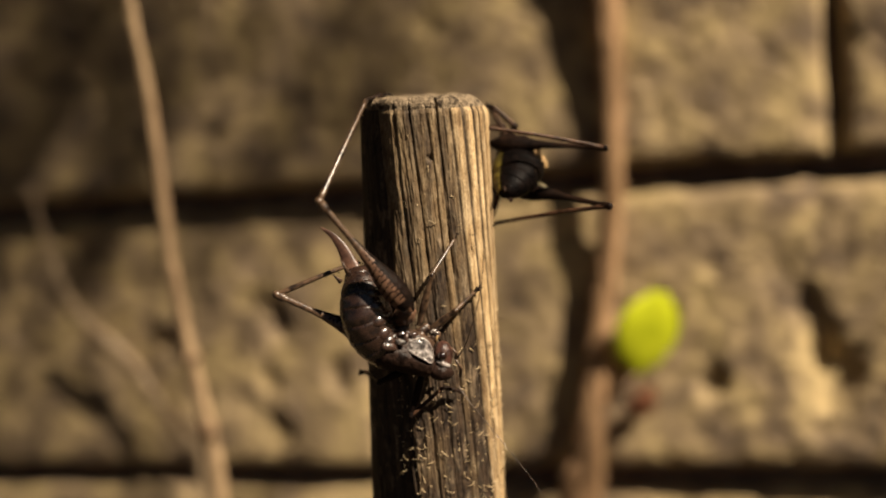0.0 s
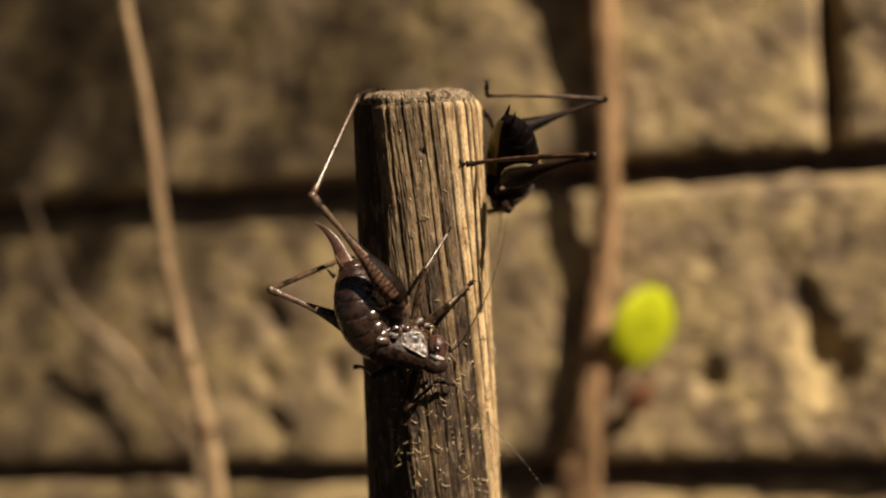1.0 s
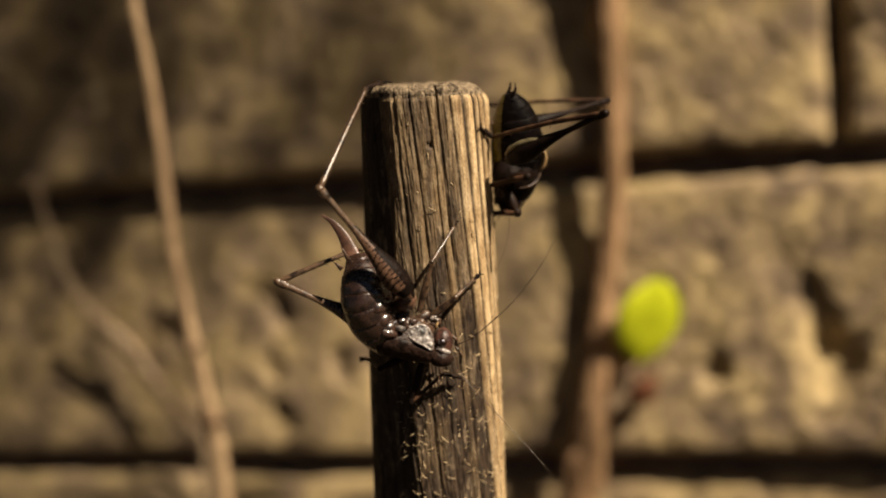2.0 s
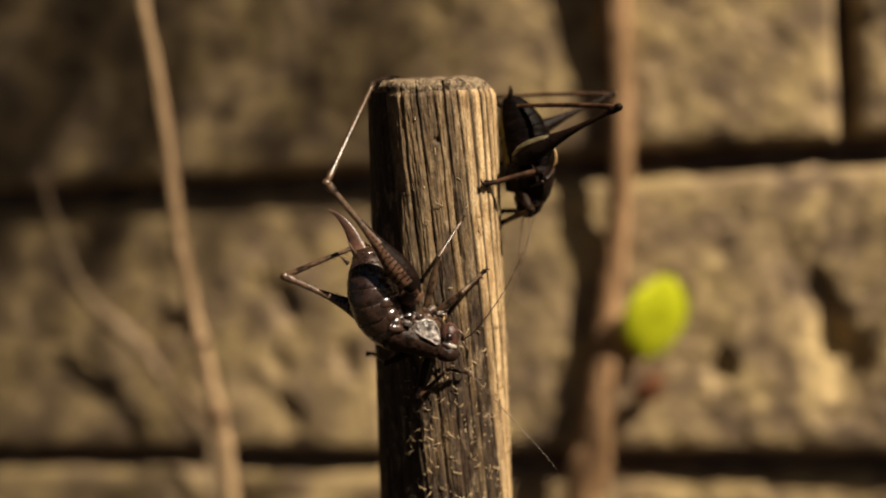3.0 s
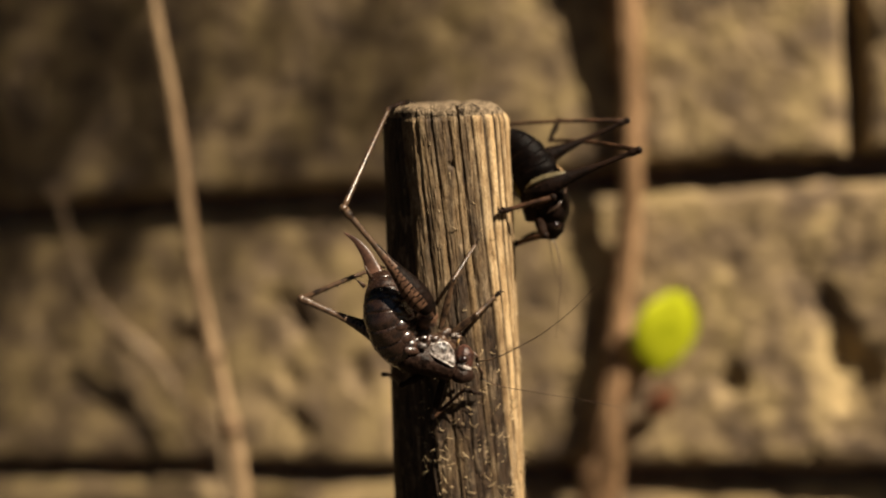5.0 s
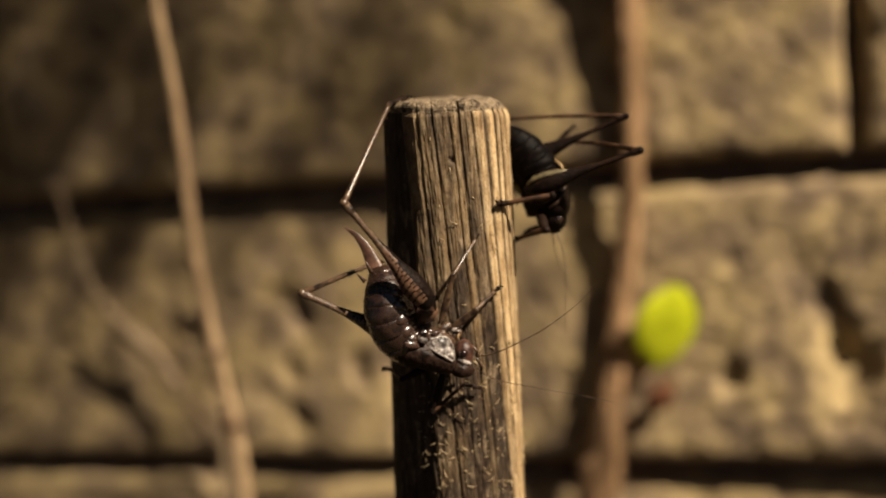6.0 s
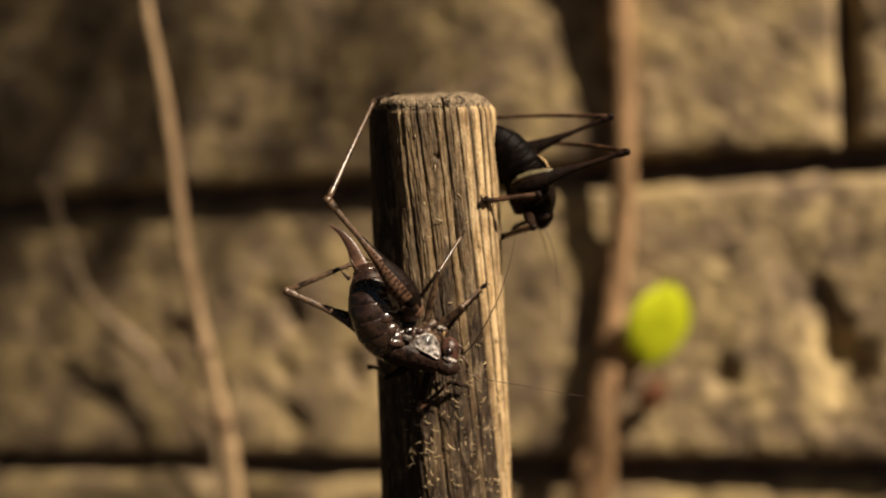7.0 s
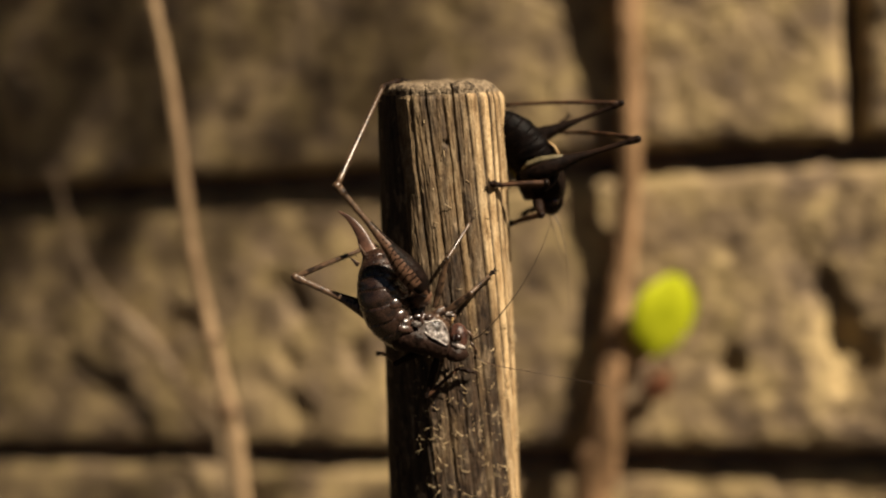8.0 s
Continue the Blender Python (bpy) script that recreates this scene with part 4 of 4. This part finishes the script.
MALE_AT = Vector((10.86, 9.29, -8.00))


def male():
    o = MALE_AT
    base = Matrix.Translation(o)
    inv = base.inverted()
    root = empty("bush_cricket", STAGE @ mm_pose(base))
    tagged(root, "blackish male bush-cricket with yellow belly climbing on the stalk", "bush cricket")
    dorsal = Vector((0.85, 0.2, 0.42))
    spine = [Vector(p) for p in ((11.35, 8.44, -8.00), (11.25, 10.29, -8.00), (10.95, 12.46, -8.00), (10.3, 14.7, -8.00), (9.4, 16.81, -8.00), (8.6, 18.3, -8.00))]
    body(root, o, spine, [2.6, 3.05, 3.3, 2.95, 2.1, 0.75], dorsal, 9, [BACK, YELLOW], -0.62, 0.8, step=0.09)
    body_ring("thorax", [(10.36, 6.31, -8.00), (10.64, 7.88, -8.00), (10.93, 9.72, -8.00)], [(1.9, 1.9), (2.3, 2.2), (2.5, 2.3)], dorsal, root, o, [SHELL_DARK, SHELL_DARK], -0.5)
    cs = [Vector(p) for p in ((12.63, 10.29, -8.00), (12.27, 9.29, -8.00), (11.92, 8.02, -8.00), (11.64, 6.74, -8.00), (11.35, 5.89, -8.00))]
    body_ring("pronotum", cs, [(2.3, 1.9), (2.7, 2.35), (2.8, 2.5), (2.6, 2.4), (2.1, 2.1)], dorsal, root, o, [SHELL_DARK, SHELL_DARK, SHELL_DARK], -0.9)
    for w in (-6.9, -9.1):
        wv = [Vector((p[0], p[1], w)) for p in ((13.70, 9.15, -8.00), (14.45, 10.29, -8.00), (14.40, 11.52, -8.00), (13.90, 12.60, -8.00))]
        part("short_wing", mesh_of("short_wing", *scaled(sweep(wv, [(0.5, 0.15), (0.95, 0.3), (0.8, 0.25), (0.2, 0.1)], 12, hint=(1, 0.2, 0)), MM, o), WING), root, "stubby tan wing")
    body_ring("head", [(11.42, 6.60, -8.00), (11.42, 5.60, -8.00), (11.21, 4.68, -8.00), (10.78, 3.90, -8.00), (10.57, 3.62, -8.00)], [(1.9, 1.8), (2.0, 1.95), (1.8, 1.7), (1.1, 1.1), (0.5, 0.5)], dorsal, root, o, [SHELL_DARK, TAN, SHELL_DARK], -0.5)
    part("shield_edge", mesh_of("shield_edge", *scaled(sweep(curve_points([(11.12, 7.16, -5.30), (12.34, 7.63, -5.00), (13.52, 8.43, -5.60), (14.37, 9.44, -7.00)], 5), [0.1, 0.12, 0.14, 0.16, 0.17, 0.18, 0.18, 0.18, 0.17, 0.17, 0.16, 0.15, 0.14, 0.13, 0.12, 0.1], 8), MM, o), TAN), root, "thin pale edge of the shield")
    for w in (1.5, -1.5):
        p = Vector((11.85, 5.25, -8.00)) + Vector((0, 0, w))
        part("eye", mesh_of("eye", *scaled(ball(p, 0.6, 16), MM, o), EYE), root)
    for w in (0.7, -0.7):
        p = Vector((8.58, 17.81, -8.00)) + Vector((0.2, 0, w))
        part("cercus", mesh_of("cercus", *scaled(sweep([p, p + Vector((0.3, 1.2, w * 0.3)), p + Vector((0.15, 2.0, w * 0.1))], [0.3, 0.2, 0.05], 8), MM, o), LEG_DARK), root)
    legs = [
        leg(root, base, (9.04, 10.23, -5.40), (21.37, 15.48, 1.00), (9.95, 18.75, -10.20), (8.83, 21.47, -9.60), 1.15, True, True, "hind leg with pale inner side"),
        leg(root, base, (9.58, 12.99, -11.00), (22.84, 19.80, -14.00), (7.93, 19.89, -17.90), (6.23, 20.29, -17.50), 1.0, True, True),
        leg(root, base, (10.20, 8.32, -6.00), (11.81, 8.88, -3.00), (6.62, 7.58, -4.20), (4.90, 7.28, -2.60), 0.62, False, True),
        leg(root, base, (9.90, 6.74, -6.60), (11.63, 4.36, -4.80), (8.58, 3.05, -8.00), (7.96, 2.77, -8.20), 0.62, False, True),
        leg(root, base, (10.15, 8.57, -10.00), (11.74, 10.34, -12.50), (8.20, 10.42, -13.50), (7.40, 9.99, -13.80), 0.62, False, True),
        leg(root, base, (10.11, 6.88, -9.40), (11.21, 4.15, -11.50), (8.65, 4.18, -12.50), (7.95, 3.75, -13.00), 0.62, False, True),
    ]
    near = legs[0][0]
    side = aim((9.04, 10.23, -5.40), (21.37, 15.48, 1.00)).to_3x3().transposed() @ Vector((-0.2, 0.8, 0.6))
    side = Vector((side.x, side.y, 0)).normalized()
    c = [side * w + Vector((0, 0, legs[0][3] * k)) for k, w in ((0.03, 0.8), (0.1, 1.2), (0.2, 1.3), (0.32, 1.05), (0.44, 0.6))]
    part("pale_stripe", mesh_of("pale_stripe", *scaled(sweep(c, [(0.12, 0.1), (0.5, 0.3), (0.55, 0.3), (0.45, 0.25), (0.08, 0.08)], 12, hint=side), MM), OLIVE), near, "pale olive stripe on the thigh")
    feelers = [antenna(root, inv, (11.00, 4.02, -7.20), [(11.00, 4.02, -7.20), (11.22, 2.17, -6.50), (10.72, -0.63, -5.50), (9.40, -4.08, -4.50), (7.75, -8.16, -3.50)], 0.07, "hair-thin brown antenna"),
               antenna(root, inv, (10.85, 4.07, -8.80), [(10.85, 4.07, -8.80), (10.62, 1.51, -9.50), (10.55, -2.10, -10.50), (11.11, -7.23, -12.00)], 0.07, "hair-thin brown antenna")]
    return root, base, legs, feelers


# ---- unseen shrub added beyond the picture, on the sun's side, to shade the wall in patches ----
def shrub():
    rnd = random.Random(11)
    root = empty("shrub", Matrix.Translation((0.7, -0.1, 0.0)))
    tagged(root, "unseen leafy garden shrub added to shade part of the wall", "shrub")
    o = Vector((0.7, -0.1, 0.0))
    leaves, twigs = [], []
    top = Vector((0.66, -0.09, 0.8))

    def cover(x, z):
        """How much of the sun the foliage takes from that place on the wall."""
        left = min(1.0, max(0.0, (-0.1 - x) / 0.05))
        high = min(1.0, max(0.0, (z - 0.30) / 0.045))
        start = -0.108 + 0.025 * min(1.0, max(0.0, (z - 0.313) / 0.015))
        far_left = min(1.0, max(0.0, (-0.14 - x) / 0.05))
        # single sprays: where their shade falls, how wide, how dense
        sprays = ((-0.045, 0.363, 0.020, 0.2), (-0.035, 0.306, 0.012, 0.18), (-0.081, 0.365, 0.024, 0.36), (-0.068, 0.349, 0.018, 0.28), (-0.043, 0.242, 0.010, 0.5))
        extra = sum(much * math.exp(-((x - sx) ** 2 + (z - sz) ** 2) / wide ** 2) for sx, sz, wide, much in sprays)
        low = min(1.0, max(0.0, (0.252 - z) / 0.008)) * min(1.0, max(0.0, (-0.03 - x) / 0.02))
        return low * (0.24 - 0.14 * left) + 0.1 * left + 0.44 * high * min(1.0, max(0.0, (start - x) / 0.055)) + far_left * (0.04 + 0.1 * min(1.0, max(0.0, (z - 0.262) / 0.025))) + extra

    tips = []
    for i in range(3700):
        x, z, far = rnd.uniform(-0.26, 0.07), rnd.uniform(0.2, 0.42), rnd.uniform(0.9, 1.5)
        if rnd.random() > cover(x, z):
            continue
        q = Vector((x, 0.0, z)) + TO_SUN * far
        tips.append(q)
        d = Vector((rnd.gauss(0, 1), rnd.gauss(0, 1), rnd.gauss(0, 0.6))).normalized()
        m = aim(q - o, q - o + d, (rnd.uniform(-1, 1), 0.3, rnd.uniform(-1, 1)))
        ln, w = rnd.uniform(0.006, 0.011), rnd.uniform(0.004, 0.006)
        ring = [Vector((w * 0.5 * math.sin(a), 0.001 * math.cos(a * 2), ln * (0.5 - 0.5 * math.cos(a)))) for a in [j * math.pi / 4 for j in range(8)]]
        leaves.append(([m @ r for r in ring] + [m @ Vector((0, 0.0012, ln * 0.5))], [(j, (j + 1) % 8, 8) for j in range(8)]))
    fork = Vector((-0.30, 0.0, 0.58)) + TO_SUN * 1.2
    limb = curve_points([top - o, top.lerp(fork, 0.5) + Vector((0, 0, 0.06)) - o, fork - o], 6)
    twigs.append(sweep(limb, [0.008 - 0.0004 * i for i in range(13)], 8))
    for c in [p for p in tips if (p - TO_SUN * (p.y / TO_SUN.y)).x < -0.09][::40]:
        mid = fork.lerp(c, 0.5) + Vector((0.0, 0.01, 0.02))
        twigs.append(sweep(curve_points([fork - o, mid - o, c - o], 6), [0.0018 - 0.0013 * i / 12 for i in range(13)], 6))
    # the wide crown, also unseen and added: it shades the rest of the wall and the ground, and leaves gaps for the lit
    # part of the wall and for the stalk
    rnd = random.Random(3)
    for i in range(5200):
        u, w = rnd.uniform(-1.8, 1.0), rnd.uniform(-1.0, 1.3)
        far = rnd.uniform(0.7, 1.3)
        q = Vector((u, 0, w)) + TO_SUN * far
        if -0.44 < u < 0.30 and -0.05 < w < 0.66 or -0.56 < u < -0.30 and -0.42 < w < -0.02 or -0.40 < u < -0.13 and -0.05 < w < 0.64:
            continue
        if (-0.4 < q.x < 0.25 and q.y > -0.6 and q.z < 0.62) or q.z < 0.5:
            continue
        d = Vector((rnd.gauss(0, 1), rnd.gauss(0, 1), rnd.gauss(0, 0.6))).normalized()
        m = aim(q - o, q - o + d, (rnd.uniform(-1, 1), 0.3, rnd.uniform(-1, 1)))
        ln, wd = rnd.uniform(0.05, 0.075), rnd.uniform(0.035, 0.05)
        ring = [Vector((wd * 0.5 * math.sin(a), 0.002 * math.cos(a * 2), ln * (0.5 - 0.5 * math.cos(a)))) for a in [j * math.pi / 4 for j in range(8)]]
        leaves.append(([m @ r for r in ring] + [m @ Vector((0, 0.003, ln * 0.5))], [(j, (j + 1) % 8, 8) for j in range(8)]))
    v, f = sweep(curve_points([Vector((0, 0, 0)), Vector((0.03, -0.02, 0.35)), top - o], 6), [0.012 - 0.0006 * i for i in range(13)], 8)
    part("trunk", mesh_of("trunk", v, f, STRAW), root)
    part("branches", mesh_of("branches", *join(*twigs), STRAW), root)
    tagged(part("leaves", mesh_of("leaves", *join(*leaves), SHADE_LEAF, smooth=False), root), kind="stuff")


brick_wall()
shrub()
grasses()
stalk()
HER = female()
HIM = male()


# ---- movement ----
def motions():
    root, base, legs, feelers = HIM
    # seconds, thorax on the stage in millimetres, turns about the stage's right axis, the line of sight and the body's long axis
    way = [
        (0.0, (10.95, 13.05, -14.00), 120, 4, 24),
        (0.3, (10.94, 13.58, -13.80), 116, 2, 26),
        (0.5, (11.69, 13.57, -13.00), 98, -8, 34),
        (0.7, (12.16, 12.59, -12.00), 84, -20, 34),
        (0.85, (11.00, 11.18, -11.00), 68, -20, 34),
        (1.0, (10.38, 10.40, -10.00), 50, -18, 34),
        (1.25, (10.56, 11.12, -9.50), 38, -18, 34),
        (1.5, (9.99, 11.03, -9.00), 31, -18, 34),
        (1.7, (9.95, 10.53, -8.80), 26, -16, 30),
        (2.2, (10.42, 10.35, -8.50), 13, -7, 16),
        (3.0, (10.83, 9.43, -8.00), 3, 0, 4),
        (3.5, (10.86, 9.29, -8.00), 0, 0, 0),
        (4.0, (11.00, 9.14, -8.00), 3, 7, 0),
        (4.5, (10.88, 9.04, -8.00), 6, 13, 0),
        (6.0, (10.90, 9.09, -8.00), 10, 20, 0),
        (7.0, (10.74, 9.13, -8.00), 12, 24, 0),
        (8.0, (10.88, 9.24, -8.00), 12, 24, 0),
    ]
    LONG = pose(0, 0, 0, 0, 0, 15)
    poses = [(t, Matrix.Translation(Vector(p)) @ pose(0, 0, 0, 0, 0, rz) @ pose(0, 0, 0, rx, 0, 0) @ LONG @ pose(0, 0, 0, 0, spin, 0) @ LONG.inverted()) for t, p, rx, rz, spin in way]
    walk(root, [(t, STAGE @ mm_pose(m)) for t, m in poses])

    # knees, ankles and toes of the two hind legs on the stage
    near = [
        (0.0, (22.40, 7.08, -9.00), (8.05, 5.02, -12.00), (7.06, 2.90, -11.40)),
        (0.3, (22.22, 7.66, -9.00), (8.04, 5.62, -12.00), (7.27, 3.50, -11.40)),
        (0.5, (22.47, 8.73, -6.00), (7.73, 7.19, -10.00), (6.84, 6.02, -9.50)),
        (0.7, (20.54, 9.20, 5.00), (13.44, 9.10, 10.00), (11.60, 8.69, 10.00)),
        (0.85, (19.68, 10.37, 5.00), (6.33, 11.44, 0.50), (4.99, 11.80, 1.00)),
        (1.0, (19.15, 11.27, 5.00), (6.20, 11.26, -3.00), (4.30, 10.96, -0.60)),
        (1.25, (19.36, 12.89, 5.00), (6.61, 11.66, -3.00), (4.71, 11.46, -0.60)),
        (1.5, (19.07, 14.24, 5.00), (6.63, 11.44, -3.00), (4.73, 11.44, -0.60)),
        (1.7, (19.36, 14.77, 5.00), (7.02, 11.24, -3.00), (5.12, 11.24, -0.60)),
        (2.2, (20.27, 15.79, 3.00), (7.72, 15.27, -3.00), (6.42, 16.67, -0.70)),
        (3.0, (21.06, 16.09, 1.00), (7.55, 16.56, -2.60), (5.14, 18.91, -0.20)),
        (3.5, (21.37, 15.48, 1.00), (9.83, 18.52, -8.50), (8.73, 21.21, -8.00)),
        (4.0, (21.93, 14.74, 1.00), (11.66, 17.95, -9.00), (12.47, 20.81, -8.50)),
        (4.5, (22.05, 14.25, 1.00), (11.92, 16.88, -9.00), (12.88, 19.69, -8.50)),
        (6.0, (22.41, 13.41, 1.00), (13.30, 15.30, -9.00), (15.05, 16.91, -8.50)),
        (7.0, (22.50, 12.86, 1.00), (13.06, 14.66, -9.00), (15.74, 15.69, -8.50)),
        (8.0, (22.55, 12.72, 1.00), (13.40, 14.42, -9.00), (15.00, 16.16, -8.50)),
    ]
    far = [
        (0.0, (21.11, 13.89, -4.00), (6.36, 16.01, -1.00), (4.21, 17.48, 1.40)),
        (0.3, (21.03, 15.29, -4.00), (6.32, 16.40, -1.00), (4.17, 17.74, 1.40)),
        (0.5, (21.37, 17.14, -4.00), (6.83, 16.27, -1.00), (4.41, 17.42, 1.40)),
        (0.7, (21.66, 18.99, -4.00), (7.49, 17.26, -1.00), (5.33, 18.26, 1.40)),
        (0.85, (22.10, 19.46, -5.00), (7.79, 19.12, -5.00), (6.38, 21.05, -4.00)),
        (1.0, (22.73, 19.61, -8.00), (8.03, 20.44, -10.00), (8.00, 23.71, -9.00)),
        (1.25, (23.46, 20.48, -14.00), (8.65, 20.84, -20.00), (7.09, 21.86, -19.50)),
        (1.5, (23.12, 19.98, -14.00), (8.30, 20.30, -20.00), (6.74, 21.16, -19.50)),
        (1.7, (23.07, 19.49, -14.00), (8.42, 19.78, -20.00), (6.71, 20.48, -19.50)),
        (2.2, (23.24, 19.72, -14.00), (8.15, 19.76, -20.00), (6.43, 20.16, -19.50)),
        (3.0, (22.85, 19.78, -14.00), (7.85, 20.27, -20.00), (6.14, 20.66, -19.50)),
        (3.5, (22.84, 19.80, -14.00), (8.04, 20.18, -20.00), (6.32, 20.58, -19.50)),
        (4.0, (23.75, 20.24, -18.00), (7.89, 20.21, -20.00), (6.24, 20.61, -19.50)),
        (4.5, (23.74, 19.95, -18.00), (7.72, 19.70, -20.00), (6.06, 20.11, -19.50)),
        (6.0, (23.86, 20.07, -18.00), (7.92, 19.79, -20.00), (6.25, 20.20, -19.50)),
        (7.0, (23.84, 19.61, -18.00), (7.96, 19.50, -20.00), (6.39, 19.91, -19.50)),
        (8.0, (23.85, 19.56, -18.00), (7.85, 19.45, -20.00), (6.20, 19.85, -19.50)),
    ]
    # the shorter legs: near and far middle legs, near front leg
    near_mid = [
        (0.0, (8.59, 8.90, -9.00), (6.57, 2.80, -6.00)), (0.5, (8.70, 8.65, -7.00), (6.95, 6.29, -6.00)), (1.0, (12.82, 9.72, -4.00), (9.15, 8.29, -9.00)),
        (1.5, (11.48, 8.75, -4.00), (7.35, 8.12, -8.00)), (3.0, (12.07, 8.98, -3.80), (6.60, 7.57, -4.20)), (3.5, (11.89, 8.93, -3.80), (6.62, 7.58, -4.20)),
        (4.5, (12.32, 8.73, -3.80), (6.45, 7.30, -4.20)), (7.0, (12.18, 7.99, -3.80), (6.59, 7.25, -2.80)), (8.0, (12.07, 7.79, -3.80), (6.35, 7.46, -2.80))]
    far_mid = [
        (0.0, (11.91, 19.78, -13.00), (7.38, 20.66, -12.00)), (0.5, (11.88, 20.04, -14.00), (7.68, 20.58, -13.00)), (1.0, (11.20, 19.70, -14.00), (7.38, 20.69, -13.00)),
        (1.5, (10.86, 18.85, -14.00), (7.62, 19.84, -13.00)), (3.0, (11.30, 10.97, -13.00), (8.05, 10.69, -14.00)), (8.0, (11.87, 10.46, -13.00), (8.07, 10.16, -14.00))]
    near_front = [
        (0.0, (9.70, 20.66, -15.00), (7.42, 21.19, -14.00)), (0.5, (9.89, 10.19, -14.00), (7.64, 6.95, -11.00)), (1.0, (10.40, 5.83, -7.00), (7.99, 5.66, -9.00)),
        (1.5, (10.29, 4.67, -5.00), (7.56, 5.18, -7.00)), (3.0, (11.35, 4.30, -5.00), (8.28, 2.99, -8.00)), (3.5, (11.63, 4.36, -4.80), (8.58, 3.05, -8.00)),
        (4.5, (11.36, 4.03, -4.80), (8.44, 3.10, -8.00)), (7.0, (11.69, 4.06, -4.80), (8.45, 3.06, -8.00)), (8.0, (11.60, 3.94, -4.80), (8.45, 3.03, -8.00))]

    def between(rows, t):
        for r0, r1 in zip(rows, rows[1:]):
            if t <= r1[0]:
                k = (t - r0[0]) / (r1[0] - r0[0])
                return [Vector(a).lerp(Vector(b), k) for a, b in zip(r0[1:], r1[1:])]
        return [Vector(a) for a in rows[-1][1:]]

    def reach(a, p, length):
        """p, moved in depth so that it lies that far from a."""
        eye = Vector((0, 0, 125.3))
        d = p - eye
        q, r = d.dot(eye - a) / d.dot(d), ((eye - a).dot(eye - a) - length * length) / d.dot(d)
        root2 = max(0.0, q * q - r) ** 0.5
        return eye + d * min((-q - root2, -q + root2), key=lambda k: abs(k - 1))

    for (femur, tibia, tarsus, lf, lt, hip, bend), rows in ((legs[0], near), (legs[1], far), (legs[2], near_mid), (legs[4], far_mid), (legs[3], near_front)):
        thigh, shin, sole = [], [], []
        for t, m in poses:
            knee, foot, *toe = between(rows, t)
            h = m @ hip
            if rows is far:
                h += Vector((-0.9, 2.0, -3.2)) * min(1.0, max(0.0, (1.0 - t) / 0.45))
            if rows is near:
                h += Vector((-0.4, 0, 2.6)) * min(1.0, max(0.0, (t - 0.6) / 0.25), max(0.0, (2.6 - t) / 0.9))
            knee = reach(h, knee, lf)
            mf = aim(h, knee)
            knee = mf @ Vector((0, 0, lf))
            mt = aim(knee, reach(knee, foot, lt))
            ankle = mt @ Vector((0, 0, lt))
            mx = aim(ankle, ankle + toe[0] - foot) if toe else mt @ bend
            thigh.append((t, mm_pose(m.inverted() @ mf)))
            shin.append((t, mm_pose(mf.inverted() @ mt)))
            sole.append((t, mm_pose(mf.inverted() @ mx)))
        walk(femur, thigh)
        walk(tibia, shin)
        walk(tarsus, sole)
    # her feelers sway
    her, hbase, upper, lower = HER
    a0, b0 = upper.matrix_basis.copy(), lower.matrix_basis.copy()
    walk(upper, [(t, a0 @ pose(0, 0, 0, rx, 0, rz)) for t, rx, rz in (
        (0.0, 0, 17), (0.6, 0, 12), (1.0, 0, 4), (1.5, 0, -22), (1.7, 0, -20), (3.0, 0, -2), (3.5, 0, 0), (4.0, 0, -8), (4.5, 0, -25), (6.0, 0, -30), (6.5, 0, -28), (7.0, 0, 5), (7.5, 0, 0), (8.0, 0, -6))])
    walk(lower, [(t, b0 @ pose(0, 0, 0, 0, 0, rz)) for t, rz in (
        (0.0, -42), (1.0, -40), (1.5, -38), (1.7, -38), (3.0, -38), (3.3, -15), (3.5, 0), (4.0, 6), (4.5, 2), (6.0, 0), (7.0, 0), (8.0, 0))])


motions()
